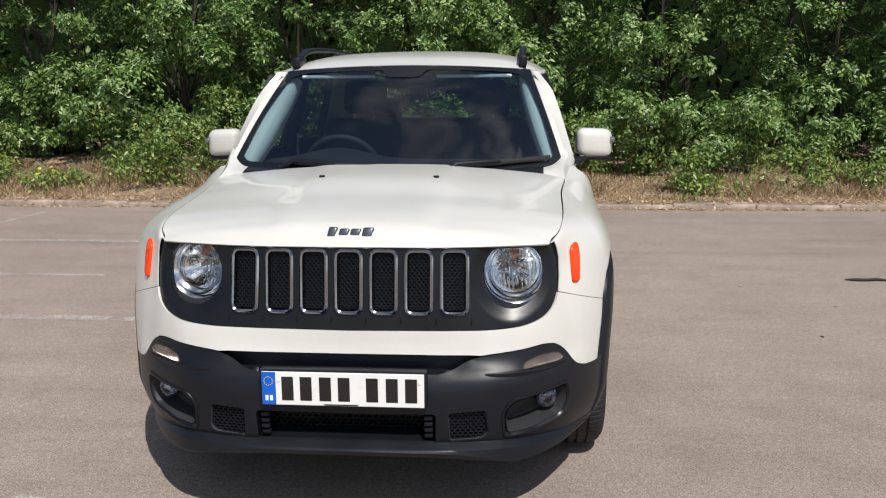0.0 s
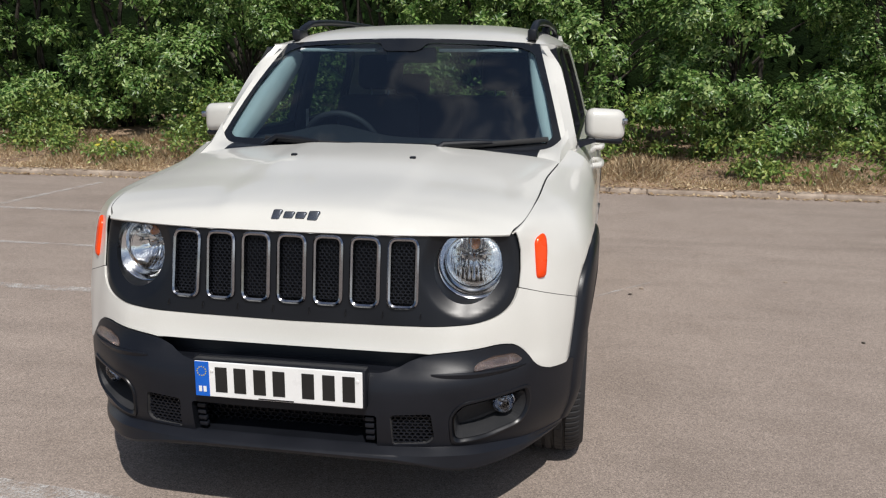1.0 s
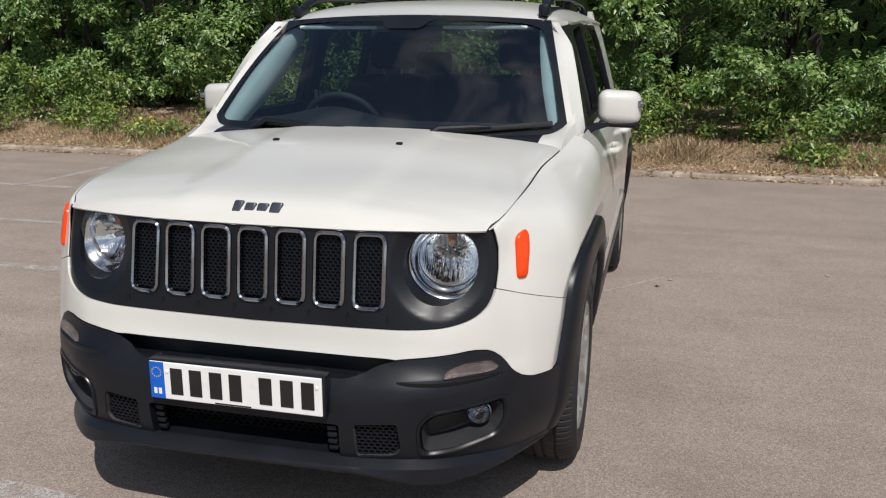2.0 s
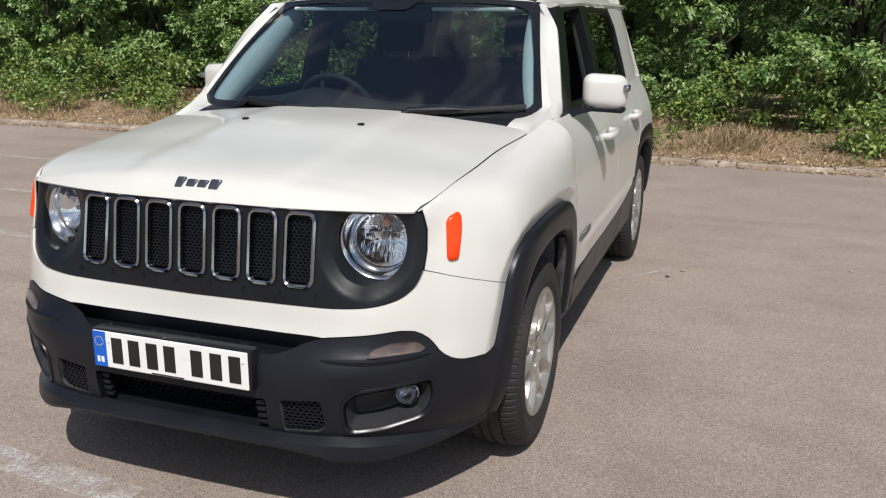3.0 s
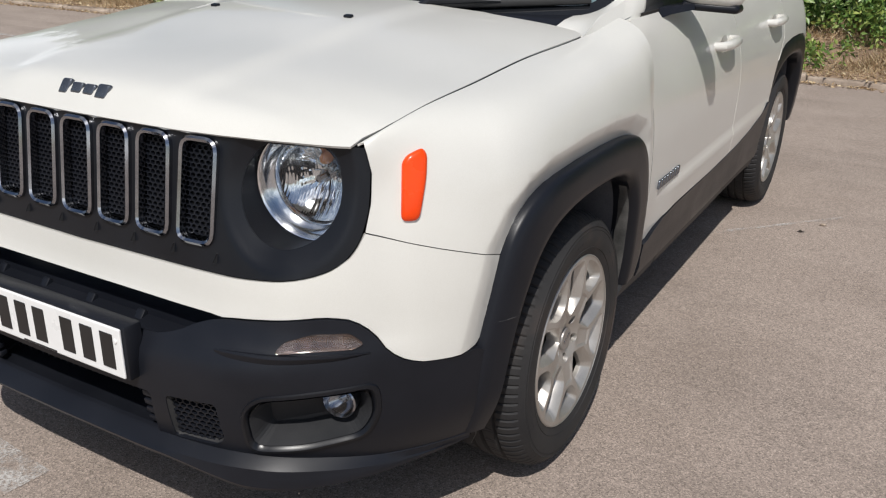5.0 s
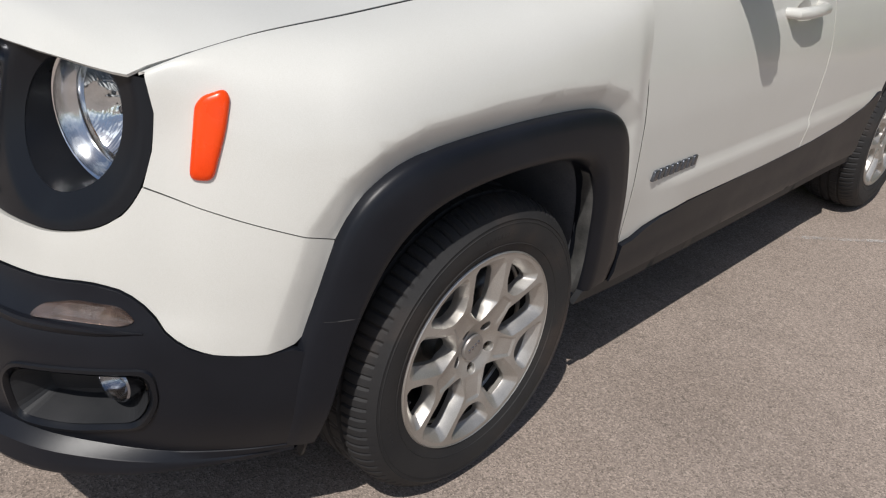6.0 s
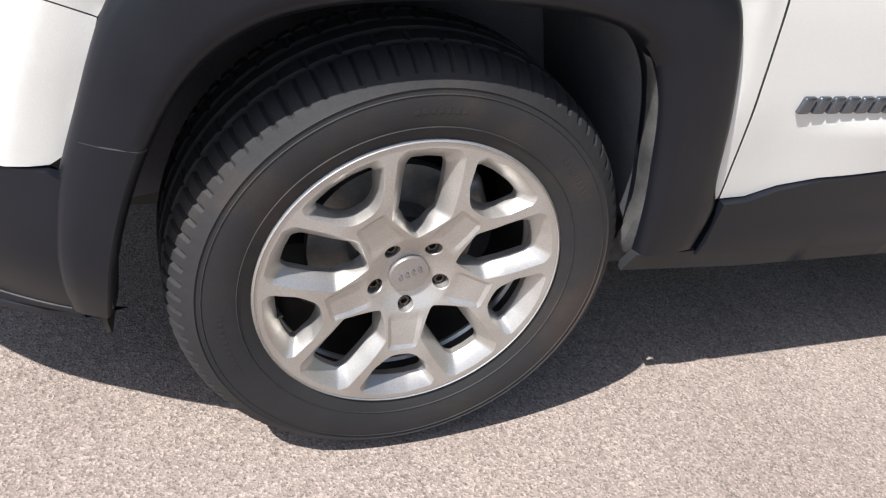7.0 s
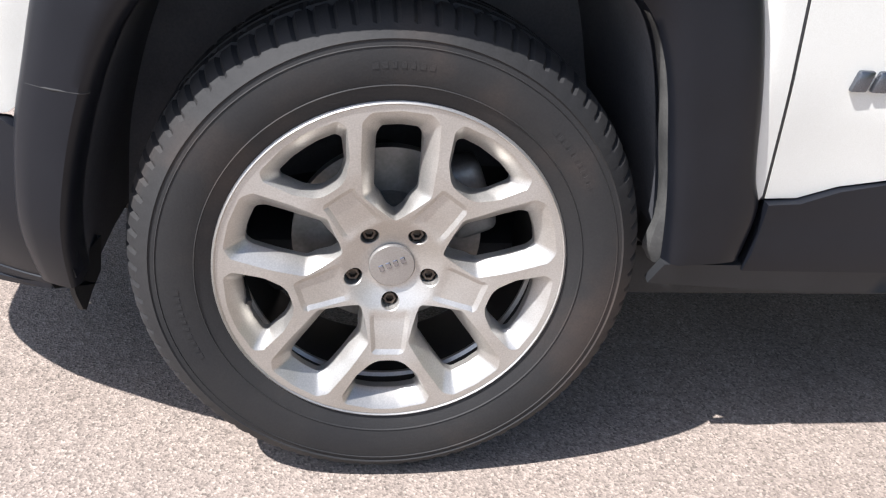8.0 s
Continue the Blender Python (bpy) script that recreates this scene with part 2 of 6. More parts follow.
SOIL = worn("verge_soil", (0.17, 0.112, 0.073), (0.40, 0.285, 0.190), (0.9, 1.0), 3, 60, 0.6, 0.02)
KERB = worn("kerb_concrete", (0.20, 0.155, 0.120), (0.45, 0.37, 0.295), (0.85, 0.95), 5, 140, 0.5, 0.004)


# ---- mesh helpers ----
from mathutils.geometry import delaunay_2d_cdt


def pchip(xs, ys):
    """A smooth curve through the given knots that does not overshoot."""
    xs, ys = np.asarray(xs, float), np.asarray(ys, float)
    h, d = np.diff(xs), np.diff(ys) / np.diff(xs)
    m = np.zeros(len(xs))
    for i in range(1, len(xs) - 1):
        if d[i - 1] * d[i] > 0:
            a, b = 2 * h[i] + h[i - 1], h[i] + 2 * h[i - 1]
            m[i] = (a + b) / (a / d[i - 1] + b / d[i])
    m[0], m[-1] = d[0], d[-1]

    def f(x):
        x = np.clip(np.asarray(x, float), xs[0], xs[-1])
        i = np.clip(np.searchsorted(xs, x) - 1, 0, len(h) - 1)
        t = (x - xs[i]) / h[i]
        return (1 + 2 * t) * (1 - t) ** 2 * ys[i] + t * (1 - t) ** 2 * h[i] * m[i] + t * t * (3 - 2 * t) * ys[i + 1] + t * t * (t - 1) * h[i] * m[i + 1]

    return f


def smooth(a, b, x):
    t = np.clip((np.asarray(x, float) - a) / (b - a), 0, 1)
    return t * t * (3 - 2 * t)


def mesh_of(name, verts, faces, material, soft=True):
    me = bpy.data.meshes.new(name)
    me.from_pydata([tuple(float(c) for c in v) for v in verts], [], faces)
    me.materials.append(material)
    if soft:
        me.shade_smooth()
    me.update()
    return me


def attach(name, me, parent, label=""):
    ob = new(name, me)
    ob.parent = parent
    return tagged(ob, label) if label else ob


def part(name, bm, material, parent, label="", soft=True, sharp=0.7):
    """Links a bmesh as one mesh object under a thing or a part."""
    bmesh.ops.recalc_face_normals(bm, faces=bm.faces)
    if soft:
        for f in bm.faces:
            f.smooth = True
        for e in bm.edges:
            if len(e.link_faces) == 2 and e.calc_face_angle(0) > sharp:
                e.smooth = False
    me = bpy.data.meshes.new(name)
    bm.to_mesh(me)
    bm.free()
    me.materials.append(material)
    return attach(name, me, parent, label)


def empty(name, label, category, at=(0, 0, 0), group="", kind=""):
    ob = new(name)
    ob.empty_display_size = 0.1
    ob.location = at
    return tagged(ob, label, category, group, kind)


def box(bm, lo, hi, bevel=0.0, segments=3, m=None):
    """A box between two corners, its edges rounded."""
    c, s = [(a + b) / 2 for a, b in zip(lo, hi)], [b - a for a, b in zip(lo, hi)]
    made = bmesh.ops.create_cube(bm, size=1, matrix=(m or Matrix()) @ Matrix.LocRotScale(c, None, s))["verts"]
    if bevel:
        edges = list({e for v in made for e in v.link_edges})
        bmesh.ops.bevel(bm, geom=edges, offset=bevel, segments=segments, affect="EDGES", profile=0.5, clamp_overlap=True)
    return bm


def lathe(bm, profile, n, m, closed=False, wob=None):
    """Turns a profile of (radius, height) round the local z axis, laid by m."""
    rings = []
    for i in range(n):
        a = 2 * math.pi * i / n
        rings.append([bm.verts.new(m @ Vector(((r + (wob(i, j) if wob else 0)) * math.cos(a), (r + (wob(i, j) if wob else 0)) * math.sin(a), h))) for j, (r, h) in enumerate(profile)])
    for i in range(n):
        a, b = rings[i], rings[(i + 1) % n]
        for j in range(len(profile) - (0 if closed else 1)):
            k = (j + 1) % len(profile)
            bm.faces.new((a[j], b[j], b[k], a[k]))
    return bm


def tube(bm, points, radius, n=8, closed=False, flat=1.0):
    """A round bar along points; flat squeezes it along z."""
    pts, rings = [Vector(p) for p in points], []
    for i, p in enumerate(pts):
        if closed:
            d = pts[(i + 1) % len(pts)] - pts[i - 1]
        else:
            d = pts[min(i + 1, len(pts) - 1)] - pts[max(i - 1, 0)]
        d.normalize()
        side = d.cross(Vector((0, 0, 1)))
        if side.length < 0.05:
            side = d.cross(Vector((0, 1, 0)))
        side.normalize()
        up = side.cross(d)
        r = radius[i] if isinstance(radius, (list, tuple)) else radius
        rings.append([bm.verts.new(p + side * (r * math.cos(a)) + up * (r * flat * math.sin(a))) for a in (2 * math.pi * k / n for k in range(n))])
    count = len(rings)
    for i in range(count if closed else count - 1):
        a, b = rings[i], rings[(i + 1) % count]
        for k in range(n):
            bm.faces.new((a[k], a[(k + 1) % n], b[(k + 1) % n], b[k]))
    if not closed:
        bm.faces.new(rings[0]), bm.faces.new(rings[-1])
    return bm


def loft(bm, sections, closed=False):
    """A skin over sections of equally many points."""
    rows = [[bm.verts.new(p) for p in s] for s in sections]
    for a, b in zip(rows, rows[1:]):
        for k in range(len(a) - (0 if closed else 1)):
            j = (k + 1) % len(a)
            bm.faces.new((a[k], a[j], b[j], b[k]))
    return bm


def dense(points, step, closed=True):
    out, pts = [], list(points) + ([points[0]] if closed else [])
    for (ax, ay), (bx, by) in zip(pts, pts[1:]):
        n = max(1, round(math.hypot(bx - ax, by - ay) / step))
        out += [(ax + (bx - ax) * i / n, ay + (by - ay) * i / n) for i in range(n)]
    return out if closed else out + [pts[-1]]


def inside(poly, x, y):
    p = np.asarray(poly)
    q = np.roll(p, -1, 0)
    hit = np.zeros(len(x), bool)
    for (ax, ay), (bx, by) in zip(p, q):
        if ay != by:
            hit ^= ((ay > y) != (by > y)) & (x < (bx - ax) * (y - ay) / (by - ay) + ax)
    return hit


def edge_distance(poly, x, y):
    p = np.asarray(poly)
    q = np.roll(p, -1, 0)
    best = np.full(len(x), 9.0)
    for (ax, ay), (bx, by) in zip(p, q):
        l2 = (bx - ax) ** 2 + (by - ay) ** 2 + 1e-12
        t = np.clip(((x - ax) * (bx - ax) + (y - ay) * (by - ay)) / l2, 0, 1)
        best = np.minimum(best, np.hypot(x - ax - t * (bx - ax), y - ay - t * (by - ay)))
    return best


def trimmed(outline, holes, step, extra=()):
    """Points and triangles of a flat sheet with holes, filled with an even net."""
    loops = [dense(outline, step)] + [dense(h, min(step, 0.012)) for h in holes]
    o = np.array(loops[0])
    gx, gy = np.meshgrid(np.arange(o[:, 0].min() + step / 2, o[:, 0].max(), step), np.arange(o[:, 1].min() + step / 2, o[:, 1].max(), step))
    gx, gy = gx.ravel(), gy.ravel()
    keep = inside(loops[0], gx, gy) & (edge_distance(loops[0], gx, gy) > step * 0.45)
    for h in loops[1:]:
        keep &= ~inside(h, gx, gy)
        keep &= edge_distance(h, gx, gy) > step * 0.45
    if len(extra):
        e = np.array(extra)
        e = e[inside(loops[0], e[:, 0], e[:, 1]) & (edge_distance(loops[0], e[:, 0], e[:, 1]) > step * 0.3)]
        keep &= np.array([((e - q) ** 2).sum(1).min() > (step * 0.6) ** 2 for q in zip(gx, gy)])
        gx, gy, keep = np.append(gx, e[:, 0]), np.append(gy, e[:, 1]), np.append(keep, np.ones(len(e), bool))
    pts, edges = [], []
    for lp in loops:
        k = len(pts)
        pts += [Vector(p) for p in lp]
        edges += [(k + i, k + (i + 1) % len(lp)) for i in range(len(lp))]
    pts += [Vector((a, b)) for a, b in zip(gx[keep], gy[keep])]
    v, _, f, *_ = delaunay_2d_cdt(pts, edges, [], 0, 1e-6)
    v = np.array([tuple(p) for p in v])
    f = np.array([t for t in f if len(t) == 3])
    c = v[f].mean(1)
    ok = inside(loops[0], c[:, 0], c[:, 1])
    for h in loops[1:]:
        ok &= ~inside(h, c[:, 0], c[:, 1])
    return v, f[ok]


def panel(name, outline, holes, fn, material, parent, outward, step=0.03, thick=0.012, label="", flip=1, extra=()):
    """A curved sheet: a trimmed outline laid on the surface fn(u, v), with thickness inwards. flip -1: the mirrored one."""
    uv, tris = trimmed(outline, holes, step, extra)
    used = np.unique(tris)
    back = np.full(len(uv), -1)
    back[used] = range(len(used))
    tris = back[tris]
    p = np.array([fn(u, v) for u, v in uv[used]], float) * (flip, 1, 1)
    out = np.array(outward, float) * (flip, 1, 1)
    n = np.cross(p[tris[:, 1]] - p[tris[:, 0]], p[tris[:, 2]] - p[tris[:, 0]])
    if (n @ out).sum() < 0:
        tris = tris[:, ::-1]
    me = mesh_of(name, p, [tuple(int(i) for i in t) for t in tris], material)
    ob = attach(name, me, parent, label)
    if thick:
        s = ob.modifiers.new("thickness", "SOLIDIFY")
        s.thickness, s.offset, s.use_even_offset = thick, -1, False
        e = ob.modifiers.new("crisp_edges", "EDGE_SPLIT")
        e.split_angle = radians(38)
    return ob


def rounded(points, radius, n=4):
    """The outline with its corners rounded."""
    out, k = [], len(points)
    for i in range(k):
        p, a, b = (Vector(points[j % k]) for j in (i, i - 1, i + 1))
        da, db = a - p, b - p
        r = min(radius, da.length * 0.45, db.length * 0.45)
        s, e = p + da.normalized() * r, p + db.normalized() * r
        for j in range(n + 1):
            t = j / n
            out.append(tuple(s * (1 - t) ** 2 + p * (2 * t * (1 - t)) + e * t * t))
    return out


# ---- the car's outer surface: x across, y from the nose backwards, z up ----
STATION = [0, 0.25, 0.42, 0.55, 0.66, 0.76, 0.86, 0.95, 1.05]
LEVEL = [0.2, 0.4, 0.61, 0.925]
ACROSS = [
    pchip(STATION, [0, 0.25, 0.42, 0.54, 0.62, 0.68, 0.73, 0.77, 0.80]),
    pchip(STATION, [0, 0.25, 0.42, 0.54, 0.64, 0.717, 0.78, 0.83, 0.866]),
    pchip(STATION, [0, 0.25, 0.42, 0.54, 0.645, 0.722, 0.785, 0.832, 0.868]),
    pchip(STATION, [0, 0.25, 0.42, 0.54, 0.645, 0.703, 0.757, 0.80, 0.836]),
]
BACK = [
    pchip(STATION, [0.17, 0.172, 0.185, 0.22, 0.27, 0.32, 0.38, 0.44, 0.50]),
    pchip(STATION, [0.055, 0.060, 0.078, 0.115, 0.180, 0.245, 0.325, 0.41, 0.50]),
    pchip(STATION, [0.143, 0.142, 0.140, 0.154, 0.206, 0.273, 0.347, 0.42, 0.50]),
    pchip(STATION, [0.187, 0.191, 0.211, 0.240, 0.272, 0.326, 0.386, 0.444, 0.50]),
]
NOSE = pchip([0.18, 0.22, 0.26, 0.32, 0.41, 0.49, 0.53, 0.572, 0.61, 0.66, 0.74, 0.84, 0.925], [0.20, 0.135, 0.10, 0.068, 0.055, 0.062, 0.085, 0.130, 0.143, 0.150, 0.162, 0.176, 0.187])
FLANK = pchip([0.2, 0.3, 0.4, 0.5, 0.62, 0.72, 0.82, 0.9, 0.98, 1.03, 1.08], [0.80, 0.858, 0.880, 0.892, 0.902, 0.903, 0.897, 0.884, 0.861, 0.838, 0.806])


def side_x(y, z):
    a = pchip(LEVEL, [float(f(1.05)) for f in ACROSS])(min(z, 0.925))
    x = a + (FLANK(z) - a) * (1 - math.exp(-max(y - 0.5, 0) / 0.10)) + 0.012 * smooth(2.7, 3.3, y) * smooth(1.08, 0.8, z)
    return x - 0.11 * smooth(3.75, 4.3, y)


def shell(s, z):
    """The body round the nose and along the flank, by length along the plan outline and by height."""
    if s > 1.05:
        y = s - 0.55
        return (float(side_x(y, z)), y, z)
    zc = min(max(z, 0.2), 0.925)
    x = pchip(LEVEL, [float(f(s)) for f in ACROSS])(zc)
    y = pchip(LEVEL, [float(f(s)) for f in BACK])(zc)
    y0 = pchip(LEVEL, [float(f(0)) for f in BACK])(zc)
    return (float(x), float(y + (NOSE(z) - y0) * (1 - smooth(0.45, 0.95, s))), z)


HOOD_S = [0.655, 0.72, 0.85, 1.05, 1.3, 1.68, 1.88]
HOOD_X = pchip(HOOD_S, [0.652, 0.686, 0.704, 0.711, 0.716, 0.748, 0.778])
HOOD_Y = pchip(HOOD_S, [0.283, 0.345, 0.465, 0.62, 0.82, 1.13, 1.33])
HOOD_Z = pchip(HOOD_S, [0.930, 0.960, 0.985, 1.000, 1.020, 1.047, 1.086])
SHOULDER = 0.83


def wing(s, v):
    """The front wing: the shell up to the shoulder, then a rounded crown to the bonnet's edge (v 0.84 to 1.04)."""
    if v <= SHOULDER:
        return shell(s, v)
    t = (v - SHOULDER) / 0.21
    a, b = np.array(shell(s, SHOULDER)), np.array([float(HOOD_X(s)) + 0.0008, float(HOOD_Y(s)), float(HOOD_Z(s))])
    up = a - np.array(shell(s, SHOULDER - 0.02))
    up /= np.linalg.norm(up)
    out = (a - b) * (1, 1, 0)
    out /= np.linalg.norm(out) + 1e-9
    out = out + (0, 0, -0.22)
    d = np.linalg.norm(a - b)
    p1, p2 = a + up * d * 0.5, b + out * d * 0.42
    return a * (1 - t) ** 3 + p1 * 3 * t * (1 - t) ** 2 + p2 * 3 * t * t * (1 - t) + b * t**3


BONNET_MID = pchip([0.19, 0.35, 0.6, 0.86, 1.16], [0.990, 1.019, 1.050, 1.088, 1.106])
BONNET_EDGE = pchip([0.19, 0.283, 0.345, 0.465, 0.62, 0.82, 1.13, 1.2], [0.948, 0.948, 0.962, 0.986, 1.001, 1.021, 1.048, 1.052])
FRONT_EDGE = pchip([0, 0.25, 0.42, 0.54, 0.62, 0.66], [0.189, 0.193, 0.213, 0.241, 0.262, 0.281])
EDGE_X = pchip([0.19, 0.283, 0.345, 0.465, 0.62, 0.82, 1.13, 1.2], [0.64, 0.652, 0.686, 0.704, 0.711, 0.716, 0.748, 0.752])


def bonnet_z(x, y):
    u = min(abs(x) / float(EDGE_X(y)), 1.0)
    dome = 1 - 0.86 * u**2.4 - 0.14 * float(smooth(0.34, 0.48, u))
    z = float(BONNET_EDGE(y)) + (float(BONNET_MID(y)) - float(BONNET_EDGE(y))) * dome
    d = max(y - float(FRONT_EDGE(min(abs(x), 0.66))), 0.0)
    return 0.931 + (z - 0.931) * (1 - math.exp(-d / 0.022))


def glass_side(y, z):
    """The flank above the waist."""
    return (0.806 - 0.25 * (z - 1.08) - 0.09 * (z - 1.08) ** 2 - 0.07 * float(smooth(3.5, 4.3, y)), y, z)


ROOF_Z = pchip([1.68, 1.78, 1.95, 2.3, 2.8, 3.6, 4.1], [1.522, 1.548, 1.580, 1.612, 1.628, 1.612, 1.575])


def roof_z(x, y):
    u, mid = abs(x) / 0.69, float(ROOF_Z(y))
    side = 1.500 + 0.018 * float(smooth(1.85, 2.4, y)) - 0.01 * float(smooth(3.2, 4.1, y))
    return mid - (mid - side) * (0.3 * u * u + 0.7 * u**6)


SCREEN_Y = pchip([0, 0.3, 0.55, 0.75], [0.0, 0.03, 0.095, 0.19])


def screen(u, w):
    """The windscreen: u from side to side, -1 to 1, w from the foot to the top."""
    x = u * (0.752 + (0.607 - 0.752) * w)
    bow = float(SCREEN_Y(abs(u) * 0.75))
    y = 1.135 + 0.585 * w + bow * (1 - 0.42 * w) + 0.02 * math.sin(math.pi * w) * -1
    z = 1.078 + (1.524 - 1.078) * w - 0.022 * u * u * w + 0.012 * math.sin(math.pi * w)
    return (x, y, z)


# ---- ground, kerb, lines ----
def build_ground():
    bm = bmesh.new()
    cuts = [-400, -60, -15, 7.3]
    xs = [-400, -60, -15, 15, 60, 400]
    grid = [[bm.verts.new((x, y, 0)) for y in (*cuts, 60, 400)] for x in xs]
    for a, b in zip(grid, grid[1:]):
        for k in range(5):
            bm.faces.new((a[k], b[k], b[k + 1], a[k + 1]))
    me = bpy.data.meshes.new("ground")
    bm.to_mesh(me)
    bm.free()
    me.materials.append(ASPHALT)
    tagged(new("ground", me), "pale grey-brown worn asphalt of an open car park", "ground", kind="structure")


def build_lines():
    for k, (ax, ay, bx, by, w) in enumerate(((-4.98, 4.98, -4.82, 6.75, 0.09), (-9.0, 5.06, -1.2, 5.00, 0.09), (-9.0, 3.68, -2.6, 3.63, 0.06), (-9.0, 2.50, -0.95, 2.46, 0.10), (-1.25, 0.15, -0.2, 0.05, 0.12), (0.80, 2.83, 1.27, 3.37, 0.025))):
        bm = bmesh.new()
        d = Vector((bx - ax, by - ay, 0))
        n = Vector((-d.y, d.x, 0)).normalized() * w / 2
        steps = max(4, int(d.length / 0.15))
        rows = []
        for i in range(steps + 1):
            p = Vector((ax, ay, 0.004)) + d * (i / steps)
            q = [noise.noise((p.x * 3, p.y * 3, k + j)) * w * 0.15 for j in (0, 9)]
            rows.append((bm.verts.new(p + n * (1 + q[0] / w)), bm.verts.new(p - n * (1 + q[1] / w))))
        for a, b in zip(rows, rows[1:]):
            bm.faces.new((a[0], a[1], b[1], b[0]))
        me = bpy.data.meshes.new("parking_line")
        bm.to_mesh(me)
        bm.free()
        me.materials.append(LINE)
        tagged(new("parking_line", me), "faded white parking bay line worn into the asphalt", "parking line", "worn bay lines", "structure")


def verge_z(x, y):
    return 0.066 + 0.30 * float(smooth(7.45, 10.5, y)) + (0.035 * noise.noise((x * 1.4, y * 1.4, 0)) + 0.015 * noise.noise((x * 6, y * 6, 3))) * float(smooth(7.32, 7.85, y))


def build_verge():
    xs, ys = np.arange(-16, 13.01, 0.16), np.arange(7.28, 14.1, 0.16)
    verts = [(x, y, verge_z(x, y) + (0.006 if y > 7.3 else -0.02)) for x in xs for y in ys]
    n = len(ys)
    faces = [(i * n + j, (i + 1) * n + j, (i + 1) * n + j + 1, i * n + j + 1) for i in range(len(xs) - 1) for j in range(n - 1)]
    tagged(new("verge", mesh_of("verge", verts, faces, SOIL)), "dry brown soil verge rising behind the kerb", "verge", kind="structure")


def build_kerb():
    road = empty("kerb", "weathered concrete kerb along the edge of the car park", "kerb", kind="structure")
    rng = random.Random(4)
    shapes = []
    for k in range(4):
        bm = bmesh.new()
        box(bm, (-0.4565, 0, -0.05), (0.4565, 0.15, 0.068), 0.024, 3)
        for v in bm.verts:
            v.co += Vector((0, noise.noise(v.co * 9 + Vector((k, 0, 0))) * 0.018, noise.noise(v.co * 8 + Vector((0, k, 5))) * 0.014))
        me = bpy.data.meshes.new("kerb_stone")
        bm.to_mesh(me)
        bm.free()
        me.materials.append(KERB)
        me.shade_smooth()
        shapes.append(me)
    for i in range(31):
        ob = attach("kerb_stone", rng.choice(shapes), road)
        ob.location = (-15.5 + 0.915 * i, 7.20 + rng.uniform(-0.008, 0.008), rng.uniform(-0.012, 0.008))
        ob.rotation_euler = (rng.uniform(-0.03, 0.03), 0, rng.uniform(-0.008, 0.008))


# ---- hedge and weeds ----
def leaf_cloud(rng, centres, sizes, count, droop, spread=0.55, squash=(1, 1, 0.8), lift=0.6):
    """Arrays of leaf-blade corners round clump centres: each leaf two folded halves."""
    pick = rng.integers(0, len(centres), count)
    d = rng.normal(size=(count, 3))
    d /= np.linalg.norm(d, axis=1, keepdims=True)
    under = (d[:, 2] < -0.15) & (rng.random(count) < lift)
    d[under, 2] *= -1
    r = sizes[pick] * (1 - spread * rng.random(count) ** 1.6)
    at = centres[pick] + d * r[:, None] * np.array(squash)
    way = d * 0.75 + rng.normal(size=(count, 3)) * 0.5
    way[:, 2] -= droop * rng.random(count) * 1.6
    way /= np.linalg.norm(way, axis=1, keepdims=True)
    nor = d + rng.normal(size=(count, 3)) * 0.45 + np.array((0, -0.15, 0.55))
    side = np.cross(way, nor)
    side /= np.linalg.norm(side, axis=1, keepdims=True) + 1e-9
    nor = np.cross(side, way)
    return at, way, side, nor


def leaf_sprays(rng, centres, sizes, sprays, leaves):
    """Leaves in small drooping rosettes at the twigs' ends, the rosettes spread over clumps."""
    pick = rng.choice(len(centres), sprays, p=sizes**2 / (sizes**2).sum())
    d = rng.normal(size=(sprays, 3)) + np.array((0, -0.45, 0.25))
    d /= np.linalg.norm(d, axis=1, keepdims=True)
    r = sizes[pick] * (1 - 0.45 * rng.random(sprays) ** 1.5) * rng.uniform(0.85, 1.3, sprays)
    twig = centres[pick] + d * r[:, None] * np.array((1, 1, 0.72))
    axis = d + np.array((0, -0.1, 0.55)) + rng.normal(size=(sprays, 3)) * 0.25
    axis /= np.linalg.norm(axis, axis=1, keepdims=True)
    k = np.repeat(np.arange(sprays), leaves)
    n = len(k)
    ax = axis[k]
    fan = rng.normal(size=(n, 3))
    fan -= ax * (fan * ax).sum(1, keepdims=True)
    fan /= np.linalg.norm(fan, axis=1, keepdims=True)
    back = rng.random(n)[:, None]
    at = twig[k] - ax * back * 0.13 + fan * 0.012 + rng.normal(size=(n, 3)) * 0.018
    way = fan * 0.95 + ax * (0.45 - 0.35 * back) + np.array((0, 0, -0.38)) * rng.random(n)[:, None]
    way /= np.linalg.norm(way, axis=1, keepdims=True)
    side = np.cross(way, ax + rng.normal(size=(n, 3)) * 0.28)
    side /= np.linalg.norm(side, axis=1, keepdims=True) + 1e-9
    return at, way, side, np.cross(side, way)


